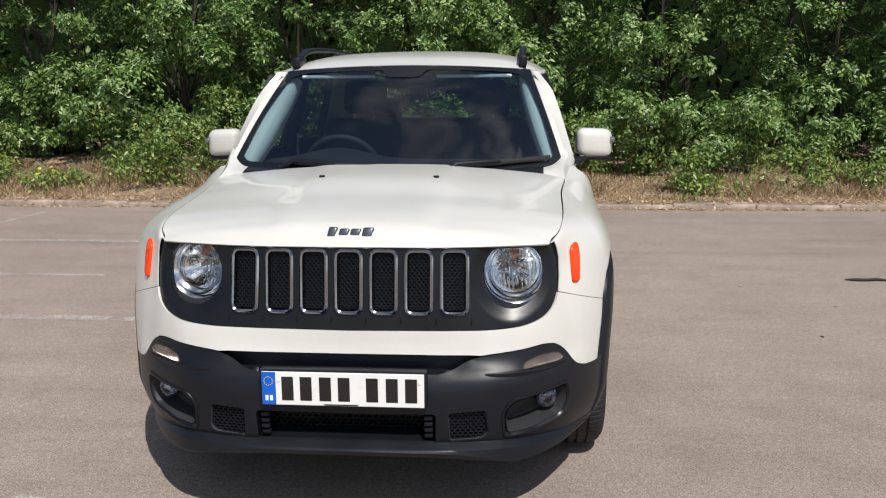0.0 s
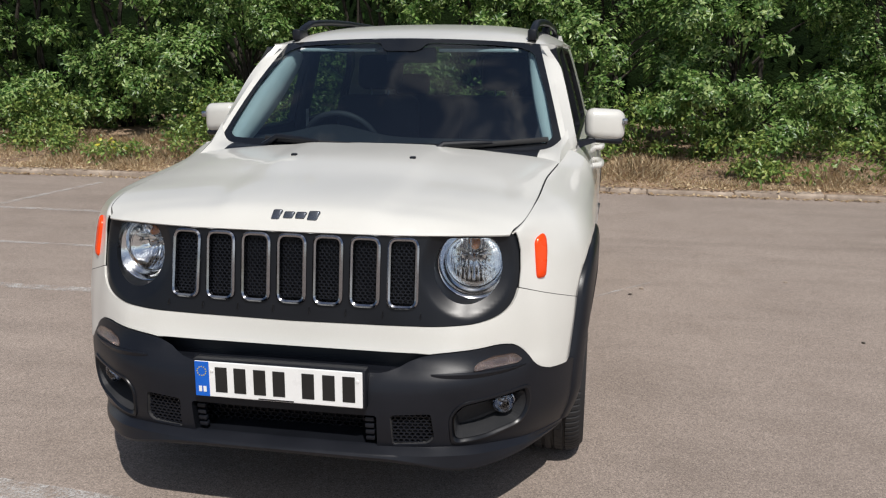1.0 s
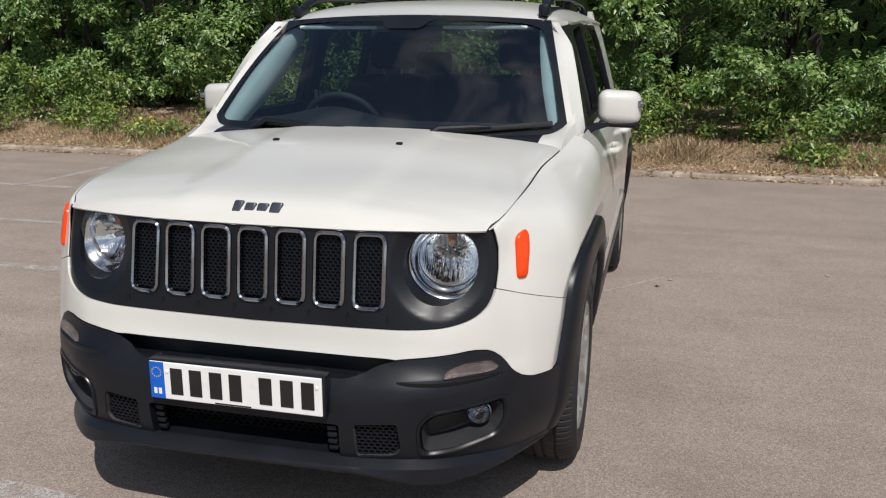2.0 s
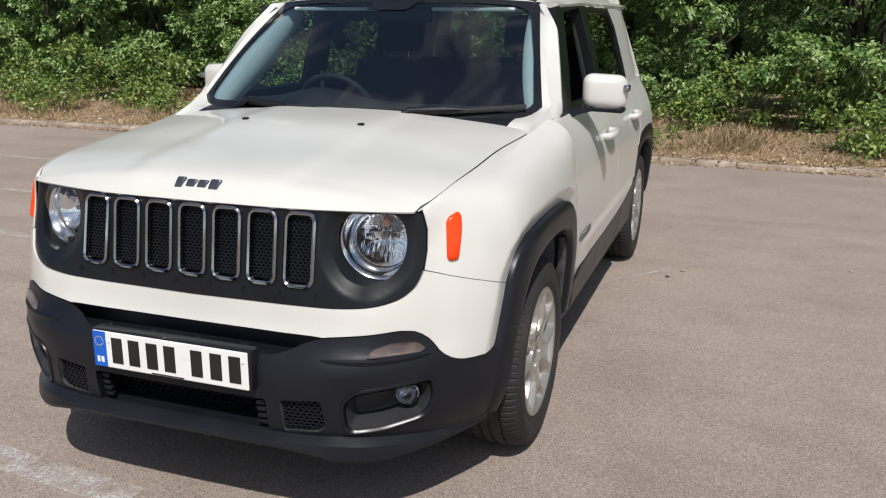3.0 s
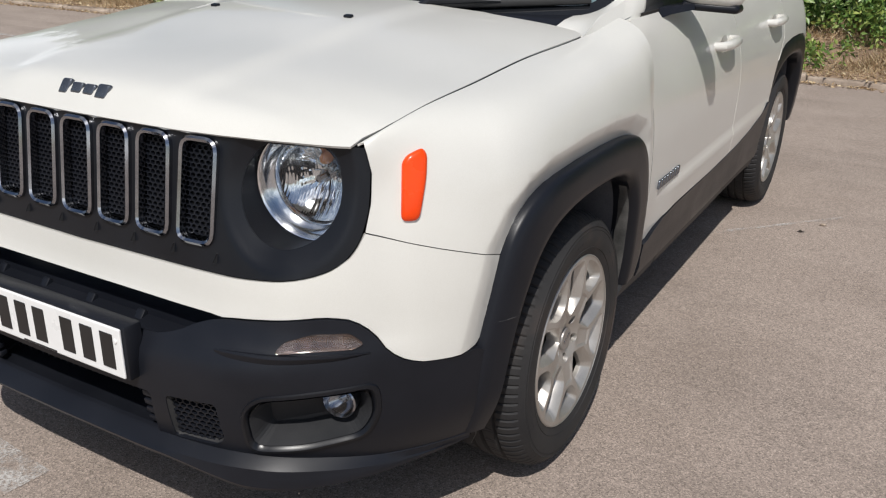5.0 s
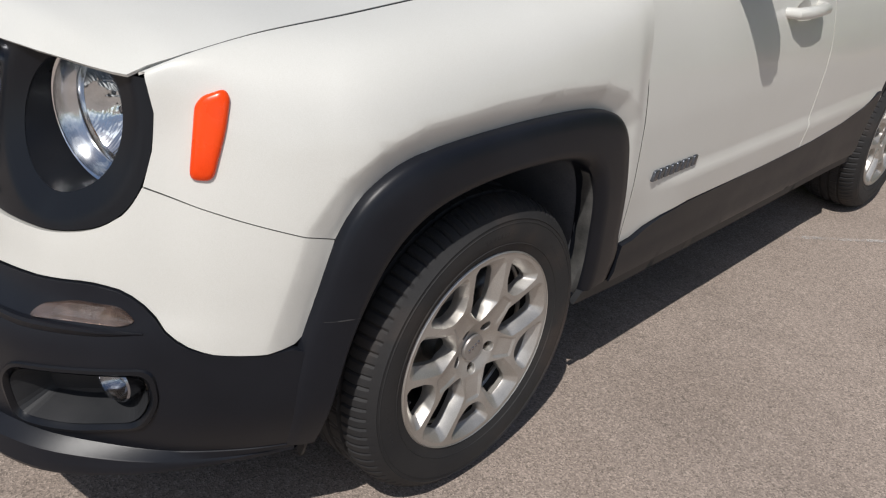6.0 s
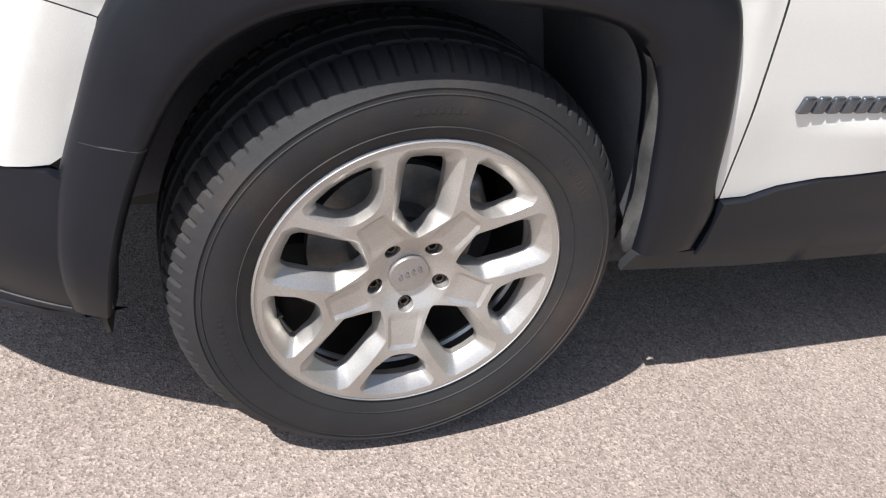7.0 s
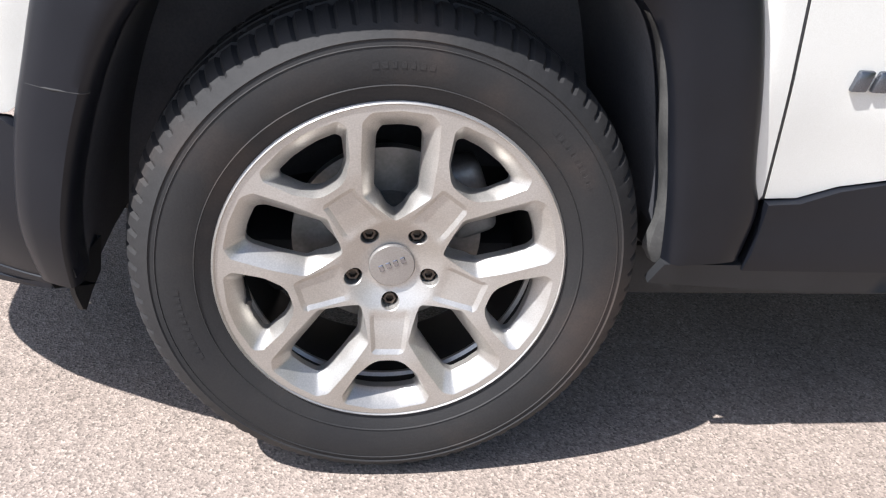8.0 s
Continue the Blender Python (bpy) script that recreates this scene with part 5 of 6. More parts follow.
front_door = DOOR_FRONT + [(1.9, 1.078), (2.335, 1.081), (2.368, 0.95), (2.380, 0.80), (2.358, 0.60), (2.345, 0.490), (2.3, 0.488), (1.64, 0.491), (1.515, 0.481), (1.445, 0.467), (1.395, 0.448)]
REAR_ARCH = [(y + 2.57, z) for y, z in ARCH_OUT]
rear_door = [(2.350, 0.490), (2.363, 0.60), (2.385, 0.80), (2.373, 0.95), (2.340, 1.081), (2.9, 1.085), (3.245, 1.09), (3.235, 0.96), (3.20, 0.85), (3.135, 0.792), (3.092, 0.757), (3.055, 0.695), (3.008, 0.57), (2.985, 0.49)]
quarter = [(3.205, 0.848), (3.240, 0.96), (3.250, 1.09), (4.12, 1.10), (4.20, 0.95), (4.21, 0.60), (3.945, 0.45)] + [(y, z) for y, z in reversed(REAR_ARCH[5:16])] + [(3.14, 0.790)]
for f in (1, -1):
    d = panel("front_door", front_door, [], door_fn, PAINT, car, (1, 0, 0), 0.014, 0.03, "white front door", flip=f)
    r = panel("rear_door", rear_door, [], door_fn, PAINT, car, (1, 0, 0), 0.016, 0.03, "white rear door", flip=f)
    panel("rear_quarter", quarter, [], flank_fn, PAINT, car, (1, 0, 0), 0.035, 0.02, "white rear quarter panel", flip=f)
    for door, y0 in ((d, 2.02), (r, 2.90)):
        bm = bmesh.new()
        x = float(side_x(y0 + 0.1, 0.935))
        tube(bm, [(x - 0.01, y0, 0.93), (x + 0.024, y0 + 0.02, 0.931), (x + 0.034, y0 + 0.06, 0.932), (x + 0.036, y0 + 0.13, 0.933), (x + 0.032, y0 + 0.19, 0.934), (x + 0.018, y0 + 0.215, 0.934), (x - 0.012, y0 + 0.225, 0.934)], [0.014, 0.016, 0.017, 0.017, 0.017, 0.016, 0.014], 12)
        part("handle", mirror_bm(bm, f), PAINT, door, "white door handle")
        bm = bmesh.new()
        lathe(bm, [(0.045, 0.003), (0.040, 0.0012), (0.0, 0.0008)], 24, pose(x, y0 + 0.105, 0.925, 0, 90) @ Matrix.Diagonal((0.75, 1.2, 1, 1)))
        part("handle_cup", mirror_bm(bm, f), PAINT, door)
    sill = [(1.348, 0.340), (1.354, 0.40), (1.353, 0.441), (1.395, 0.444), (1.445, 0.463), (1.515, 0.477), (1.64, 0.487), (2.1, 0.489), (2.45, 0.497), (2.70, 0.516), (2.86, 0.545), (2.965, 0.585), (2.995, 0.586), (2.990, 0.50), (2.982, 0.40), (2.985, 0.338), (2.2, 0.336)]
    panel("sill_cladding", sill, [], lambda y, z: (side_x(y, max(z, 0.40)) + 0.012 - 0.016 * float(smooth(0.37, 0.31, z)), y, z), PLASTIC, car, (1, 0, 0), 0.025, 0.02, "black plastic sill cladding", flip=f)
    panel("sill_strip", [(1.225, 0.314), (1.240, 0.346), (2.2, 0.346), (2.99, 0.346), (3.0, 0.300), (2.2, 0.296), (1.45, 0.300)], [], lambda y, z: (side_x(max(y, 1.36), 0.36) + 0.004 + 0.25 * (z - 0.334), y, z), TRAY_GREY, car, (1, 0, 0), 0.025, 0.015, "dusty grey strip along the sill's foot", flip=f)
    # unseen block inside the flank, stops sun leaking through the door gap
    bm = bmesh.new()
    box(bm, (0.77, 1.235, 0.335), (0.850, 2.99, 0.52), 0.01, 2)
    part("sill_light_block", mirror_bm(bm, f), DARK, car, "unseen dark block behind the sill cladding, stops light leaking through")
    # plain shapes where the model name stands
    for k in range(8):
        bm = bmesh.new()
        y = 1.425 + k * 0.0268
        box(bm, (-0.003, -0.0105, -0.013), (0.006, 0.0105, 0.013), 0.003, 2)
        for v in bm.verts:
            v.co.y += 0.25 * v.co.z
        o = part("badge_shape", bm, BADGE, d, "dark metal badge shape")
        o.matrix_basis = pose(f * float(side_x(y, 0.607) + 0.001), y, 0.607)

# waist and greenhouse
for f in (1, -1):
    bm = bmesh.new()
    loft(bm, [[(float(side_x(y, 1.075)) - 0.004, y, 1.074), (glass_side(y, 1.082)[0] + 0.004, y, 1.086), (glass_side(y, 1.082)[0] - 0.02, y, 1.088)] for y in np.linspace(1.40, 3.25, 30)])
    part("waist_seal", mirror_bm(bm, f), RUBBER_SEAL, car)
    g1 = [(1.438, 1.085), (1.760, 1.490), (2.36, 1.522), (2.36, 1.085)]
    g2 = [(2.364, 1.085), (2.364, 1.522), (3.12, 1.50), (3.22, 1.40), (3.25, 1.09)]
    h1 = rounded([(1.645, 1.110), (1.895, 1.467), (2.285, 1.495), (2.285, 1.105)], 0.03)
    h2 = rounded([(2.43, 1.105), (2.43, 1.495), (3.07, 1.475), (3.16, 1.385), (3.185, 1.11)], 0.03)
    panel("window_frame", g1, [h1], glass_side, GRILLE_BLACK, car, (1, 0, 0), 0.04, 0.035, "black front door window frame", flip=f)
    panel("window_frame", g2, [h2], glass_side, GRILLE_BLACK, car, (1, 0, 0), 0.04, 0.035, "black rear door window frame", flip=f)
    # one front window is wound down
    for h, gl in ((h1, SIDE_GLASS), (h2, TINTED))[1 if f > 0 else 0:]:
        grown = [(np.mean([p[0] for p in h]) + (u - np.mean([p[0] for p in h])) * 1.02, np.mean([p[1] for p in h]) + (v - np.mean([p[1] for p in h])) * 1.02) for u, v in h]
        panel("window_pane", grown, [], lambda y, z: (glass_side(y, z)[0] - 0.014, y, z), gl, car, (1, 0, 0), 0.06, 0.0, "side window glass", flip=f)
    panel("rear_pillar", [(3.256, 1.09), (3.226, 1.40), (3.125, 1.505), (4.0, 1.49), (4.10, 1.10)], [], glass_side, PAINT, car, (1, 0, 0), 0.05, 0.02, "white rear pillar", flip=f)
    # front pillar between windscreen and door window
    bm = bmesh.new()
    rows = []
    for w in np.linspace(-0.10, 1.0, 20):
        a = Vector(screen(1.0, w)) + Vector((0.003, -0.003, 0.002))
        zz = 1.088 + (1.500 - 1.088) * w
        b = Vector(glass_side(1.435 + (1.765 - 1.435) * w, zz))
        b.x += 0.004 - 0.045 * float(smooth(0.72, 1.06, w))
        if w <= 0.01:
            b = Vector((0.80, 1.43 + 0.2 * w, 1.080 + 0.45 * w))
        swell = 1 - 0.85 * float(smooth(0.55, 1.0, w))
        mid = (a + b) / 2 + Vector((0.011, -0.008, 0.006)) * swell
        q1 = a * 0.62 + mid * 0.38 + Vector((0.007, -0.007, 0.005)) * swell
        q2 = b * 0.62 + mid * 0.38 + Vector((0.008, -0.002, 0.004)) * swell
        rows.append([a - Vector((0.01, -0.03, 0.01)), a, q1, mid, q2, b, b - Vector((0.03, -0.01, 0.0))])
    loft(bm, rows)
    part("front_pillar", mirror_bm(bm, f), PAINT, car, "white windscreen pillar")
    # scuttle corner between wing, pillar and door
    bm = bmesh.new()
    rows = []
    for t in np.linspace(0, 1, 9):
        q = Vector(wing(min(1.62 + 0.24 * t, 1.859), 1.04)) + Vector((0.006, 0, -0.012))
        a = Vector(screen(1.0, 0.0)).lerp(Vector((0.80, 1.46, 1.082)), t)
        rows.append([q, q.lerp(a, 0.5) + Vector((0.006, 0, 0.006)), a + Vector((0.003, 0, 0.004))])
    loft(bm, rows)
    part("scuttle_corner", mirror_bm(bm, f), PAINT, car)

for f in (1, -1):
    # black corner of the scuttle, from the bonnet's rear edge up to the windscreen
    bm = bmesh.new()
    rows = []
    back = pchip([0.25, 0.5, 0.65, 0.715, 0.742, 0.748], [1.153, 1.168, 1.180, 1.176, 1.150, 1.118])
    for u in np.linspace(0.34, 1.055, 30):
        x = min(u, 1.0) * 0.748
        y = float(back(x)) - 0.022
        p = Vector((x, y, float(bonnet_z(min(x, 0.744), y)) - 0.0015))
        if u > 1.0:
            p = Vector((0.748, 1.096, 1.040)).lerp(Vector((0.784, 1.325, 1.079)), (u - 1.0) / 0.055)
        q = Vector(screen(u, -0.004 + 0.075 * max((u - 0.86) / 0.14, 0.0) ** 2.5)) + Vector((0.0, -0.007, 0.004))
        rows.append([p + Vector((0, -0.006, -0.006)), p, p.lerp(q, 0.5) + Vector((0, 0, 0.004 * float(smooth(0.34, 0.7, u)))), q, q + Vector((0, 0.01, -0.012))])
    loft(bm, rows[:23])
    part("scuttle_panel", mirror_bm(bm, f), PLASTIC, car, "black panel under the windscreen")
    bm = bmesh.new()
    loft(bm, rows[22:])
    part("scuttle_end", mirror_bm(bm, f), PAINT, car, "white corner beside the windscreen")

panel("windscreen", [(-1, 0), (1, 0), (1, 1), (-1, 1)], [], screen, GLASS, car, (0, -1, 1), 0.06, 0.0, "large curved windscreen, dark with reflected sky")
frit_hole = rounded([(-0.966, 0.10), (-0.91, 0.045), (-0.6, 0.05), (0.0, 0.05), (0.6, 0.05), (0.91, 0.045), (0.966, 0.10), (0.970, 0.5), (0.950, 0.90), (0.85, 0.955), (0.55, 0.962), (0.18, 0.965), (0.13, 0.87), (-0.13, 0.87), (-0.18, 0.965), (-0.55, 0.962), (-0.85, 0.955), (-0.950, 0.90), (-0.970, 0.5)], 0.05)
panel("windscreen_border", [(-1.005, -0.01), (1.005, -0.01), (1.005, 1.01), (-1.005, 1.01)], [frit_hole], lambda u, w: np.array(screen(u, w)) + (0, -0.0022, 0.0030), FRIT, car, (0, -1, 1), 0.05, 0.0, "black printed border of the windscreen")
cowl = bmesh.new()
loft(cowl, [[(u * 0.745, 1.10 + 0.02 * abs(u), 1.055 - 0.02 * u * u), (u * 0.745, 1.17 + 0.02 * abs(u), 1.072 - 0.01 * u * u), tuple(np.array(screen(u, 0.02)) + (0, -0.004, -0.004))] for u in np.linspace(-1, 1, 31)])
part("cowl", cowl, PLASTIC, car, "black plastic cowl under the windscreen")

roof_side = [(0.607, 1.836), (0.65, 1.830), (0.682, 1.838), (0.692, 1.87), (0.693, 2.3), (0.692, 3.0), (0.688, 3.6), (0.66, 4.0), (0.60, 4.06)]
roof_front = [(0.0, 1.722), (0.15, 1.728), (0.3, 1.748), (0.45, 1.782), (0.55, 1.815)]


def roof_fn(x, y):
    top = roof_z(x, y)
    u = min(abs(x) / 0.607, 1.0)
    edge = np.array(screen(u, 1.0))
    d = max(y - edge[1], 0.0)
    return (x, y, top + (edge[2] + 0.004 - top) * math.exp(-d / 0.06))


panel("roof", both(roof_front + roof_side + [(0.3, 4.09), (0.0, 4.10)]), [], roof_fn, PAINT, car, (0, 0, 1), 0.035, 0.02, "white roof")
for f in (1, -1):
    bm = bmesh.new()
    ys = np.linspace(1.86, 3.75, 20)
    pts = [(0.570 + 0.012 * math.sin(math.pi * (y - 1.86) / 1.89), y, roof_z(0.57, y) + 0.050 * float(smooth(1.86, 2.02, y)) * float(smooth(3.75, 3.55, y)) + 0.002) for y in ys]
    tube(bm, pts, 0.019, 10, flat=0.9)
    rail = part("roof_rail", mirror_bm(bm, f), PLASTIC, car, "black roof rail")
    for y in (1.90, 2.8, 3.68):
        bm = bmesh.new()
        box(bm, (0.550, y - 0.06, roof_z(0.57, y) - 0.02), (0.594, y + 0.06, roof_z(0.57, y) + 0.035), 0.012, 2)
        part("rail_foot", mirror_bm(bm, f), PLASTIC, rail)
    bm = bmesh.new()
    loft(bm, [[(0.552, y, roof_fn(0.552, y)[2] + 0.002), (0.572, y, roof_fn(0.572, y)[2] + 0.003), (0.590, y, roof_fn(0.590, y)[2] + 0.002)] for y in np.linspace(1.83, 4.0, 30)])
    part("roof_channel", mirror_bm(bm, f), RUBBER_SEAL, car, "black roof channel strip")

# tail
def tail(x, z):
    low = 4.235 - 0.06 * (abs(x) / 0.8) ** 3
    return (x, low - 0.26 * float(smooth(1.0, 1.6, z)) * 0.6 - 0.02, z)


panel("tailgate", [(-0.79, 0.50), (0.79, 0.50), (0.77, 1.05), (0.60, 1.60), (-0.60, 1.60), (-0.77, 1.05)], [rounded([(-0.64, 1.12), (0.64, 1.12), (0.53, 1.53), (-0.53, 1.53)], 0.05)], tail, PAINT, car, (0, 1, 0), 0.08, 0.03, "white tailgate")
panel("rear_window", [(-0.65, 1.11), (0.65, 1.11), (0.54, 1.54), (-0.54, 1.54)], [], lambda x, z: (x, tail(x, z)[1] - 0.012, z), TINTED, car, (0, 1, 0), 0.1, 0.0, "tinted rear window")
bm = bmesh.new()
box(bm, (-0.86, 3.98, 0.30), (0.86, 4.23, 0.56), 0.08, 4)
part("rear_bumper", bm, PLASTIC, car, "black plastic rear bumper")
bm = bmesh.new()
box(bm, (-0.72, 0.62, 0.20), (0.72, 4.05, 0.30), 0.03, 2)
part("underbody", bm, DARK, car)
# dark blocks added under the bonnet, keep light from leaking through the gaps
bm = bmesh.new()
box(bm, (-0.50, 0.34, 0.22), (0.50, 1.14, 0.90), 0.05, 2)
part("bay_light_block", bm, DARK, car)
bm = bmesh.new()
box(bm, (-0.66, 0.50, 0.70), (0.66, 1.16, 0.93), 0.05, 2)
part("wing_light_block", bm, DARK, car)


# ---- wheels ----
WHEEL_Y, WHEEL_Z = 0.882, 0.329


def polar(points, turn):
    c, s = math.cos(turn), math.sin(turn)
    return [(u * c - v * s, u * s + v * c) for u, v in points]


def face_out(r):
    """How far the wheel's face stands out, by radius."""
    return float(np.interp(r, [0.0, 0.036, 0.044, 0.066, 0.10, 0.14, 0.19, 0.222], [-0.013, -0.013, -0.010, 0.0, 0.006, 0.0105, 0.0115, 0.012]))


def spoke_pad(u, v):
    """The shallow tray along the root of each forked spoke."""
    best = 0.0
    for k in range(5):
        a = -math.pi / 2 + k * 2 * math.pi / 5
        along, across = u * math.cos(a) + v * math.sin(a), -u * math.sin(a) + v * math.cos(a)
        if along > 0.03:
            half = 0.0225 - 0.09 * max(along - 0.075, 0.0)
            best = max(best, float(smooth(half + 0.0035, half - 0.0015, abs(across))) * float(smooth(0.1245, 0.1195, along)) * float(smooth(0.056, 0.078, along)))
    return best


def ring_of(half, radius, turn):
    """A closed outline from its one half, with rounded corners and even steps between them."""
    pts = rounded(half + [(u, -v) for u, v in reversed(half[1:-1])], radius, 3)[::-1]
    out = []
    for (ax, ay), (bx, by) in zip(pts, pts[1:] + pts[:1]):
        out += [(ax + (bx - ax) * i / 3, ay + (by - ay) * i / 3) for i in range(3)]
    return polar(out, turn)


WIDE_FACE = [(0.0665, 0.0), (0.0735, 0.0100), (0.0860, 0.0250), (0.1020, 0.0425), (0.150, 0.0462), (0.1965, 0.0465), (0.2085, 0.036), (0.2120, 0.0)]
WIDE_HOLE = [(0.0700, 0.0), (0.0790, 0.0105), (0.0935, 0.0180), (0.1050, 0.0275), (0.150, 0.0285), (0.1765, 0.0280), (0.1870, 0.0225), (0.1890, 0.0)]
NARROW_FACE = [(0.1335, 0.0), (0.1340, 0.0125), (0.1385, 0.0225), (0.1560, 0.0405), (0.1905, 0.0600), (0.2030, 0.0560), (0.2115, 0.018), (0.2122, 0.0)]
NARROW_HOLE = [(0.1375, 0.0), (0.1380, 0.0105), (0.1420, 0.0185), (0.1520, 0.0300), (0.1790, 0.0445), (0.1860, 0.0405), (0.1905, 0.018), (0.1910, 0.0)]


def dense_pair(face, hole, step):
    """Both outlines with the same extra points on their sides."""
    a, b = [], []
    n = len(face)
    for i in range(n):
        p, q, r, t = (np.array(v) for v in (face[i], face[(i + 1) % n], hole[i], hole[(i + 1) % n]))
        k = max(1, round(float(np.linalg.norm(q - p)) / step))
        for j in range(k):
            a.append(tuple(p + (q - p) * j / k))
            b.append(tuple(r + (t - r) * j / k))
    return a, b


def pad_rows():
    """Rows on either side of each tray's edge, so that it stays crisp."""
    out = []
    for k in range(5):
        a = -math.pi / 2 + k * 2 * math.pi / 5
        rows = []
        for e in (0.0040, -0.0020):
            for along in np.arange(0.056, 0.1190, 0.0032):
                half = 0.0225 - 0.09 * max(along - 0.075, 0.0) + e
                rows += [(along, half), (along, -half)]
        for along in (0.1250, 0.1190):
            rows += [(along, w) for w in np.linspace(-0.0185, 0.0185, 11)]
        out += polar(rows, a)
    return out


def rim_mesh():
    """An alloy wheel face: five forked spokes cut out of a dished disc; local z points out of the car."""
    disc = [(0.2215 * math.cos(a), 0.2215 * math.sin(a)) for a in np.linspace(0, 2 * math.pi, 120, endpoint=False)]
    pairs = []
    for k in range(5):
        a = math.pi / 2 + k * 2 * math.pi / 5
        pairs.append(dense_pair(ring_of(WIDE_FACE, 0.0045, a), ring_of(WIDE_HOLE, 0.0045, a), 0.0042))
        pairs.append(dense_pair(ring_of(NARROW_FACE, 0.0045, a + math.pi / 5), ring_of(NARROW_HOLE, 0.0045, a + math.pi / 5), 0.0042))
    holes = [polar([(0.052 + 0.0125 * math.cos(t), 0.0125 * math.sin(t)) for t in np.linspace(0, 2 * math.pi, 20, endpoint=False)], math.pi / 2 + math.pi / 5 + k * 2 * math.pi / 5) for k in range(5)]
    edges = [p[0] for p in pairs] + holes
    rows = np.array(pad_rows())
    free = np.ones(len(rows), bool)
    for h in edges:
        free &= ~inside(h, rows[:, 0], rows[:, 1]) & (edge_distance(h, rows[:, 0], rows[:, 1]) > 0.0015)
    verts, tris = trimmed(disc, edges, 0.0042, rows[free])
    bm = bmesh.new()

    def top(u, v):
        return face_out(math.hypot(u, v)) - 0.0032 * spoke_pad(u, v)

    vs = [bm.verts.new((u, v, top(u, v))) for u, v in verts]
    for t in tris:
        bm.faces.new([vs[i] for i in t])
    for face, hole in pairs:
        rows = []
        for w, down in ((0.0, 0.0), (0.06, -0.0007), (0.5, -0.0095), (0.93, -0.0195), (1.0, -0.0225), (1.0, -0.034)):
            rows.append([(u + (p - u) * w, v + (q - v) * w, top(u, v) + down) for (u, v), (p, q) in zip(face, hole)])
        loft(bm, rows, True)
    for loop in holes:
        cu, cv = np.mean([p[0] for p in loop]), np.mean([p[1] for p in loop])
        loft(bm, [[(cu + (u - cu) * g, cv + (v - cv) * g, top(u, v) - d) for u, v in loop] for g, d in ((1.0, 0), (0.93, 0.0012), (0.90, 0.026))], True)
    bmesh.ops.remove_doubles(bm, verts=bm.verts, dist=0.0002)
    lathe(bm, [(0.2195, 0.0125), (0.2212, 0.0140), (0.2240, 0.0115), (0.2250, 0.004), (0.2245, -0.010), (0.2170, -0.016)], 96, Matrix())
    bmesh.ops.remove_doubles(bm, verts=bm.verts, dist=0.0002)
    return bm


def tyre_mesh():
    """Tyre round local z; grooves round the tread and sipes across the shoulders."""
    prof = [(0.218, -0.004), (0.2272, 0.0098), (0.240, 0.0152), (0.262, 0.0205), (0.285, 0.0215), (0.300, 0.0190), (0.302, 0.0205), (0.306, 0.0165), (0.318, 0.0085), (0.326, -0.001), (0.3315, -0.012), (0.3355, -0.026),
            (0.3365, -0.040), (0.3285, -0.0425), (0.3285, -0.048), (0.3372, -0.0505), (0.3378, -0.078), (0.3290, -0.081), (0.3290, -0.088), (0.3380, -0.091), (0.3380, -0.112), (0.3290, -0.115), (0.3290, -0.122), (0.3375, -0.125), (0.3370, -0.152), (0.3285, -0.155), (0.3285, -0.160), (0.3362, -0.163), (0.330, -0.190), (0.312, -0.212), (0.275, -0.222), (0.222, -0.205)]
    bm = bmesh.new()

    def sipe(i, j):
        if j in (8, 9):
            return (-0.0045 if j == 9 else -0.0022) if i % 5 == 0 else 0.0
        if j in (10, 11, 12, 27, 28):
            return -0.0050 if i % 5 == 0 else 0.0
        if j in (15, 16, 23, 24):
            return -0.0035 if (i + 2 * j) % 9 == 0 else 0.0
        return 0.0

    lathe(bm, prof, 430, Matrix(), wob=sipe)
    # raised rings and marks on the sidewall
    for r in (0.2475, 0.2935):
        lathe(bm, [(r - 0.0012, 0.0165 if r < 0.25 else 0.0195), (r, 0.0185 if r < 0.25 else 0.0213), (r + 0.0012, 0.0170 if r < 0.25 else 0.0195)], 120, Matrix())
    rng = random.Random(2)
    for k in range(26):
        a = 0.5 + k * 0.040 + (0.6 if k > 8 else 0) + (1.5 if k > 15 else 0)
        w = rng.uniform(0.004, 0.008)
        m = Matrix.Rotation(a, 4, "Z") @ Matrix.Translation((0.272, 0, 0.0210))
        box(bm, (-0.0035, -w / 2, -0.001), (0.0035, w / 2, 0.0004), 0, 1, m)
    return bm


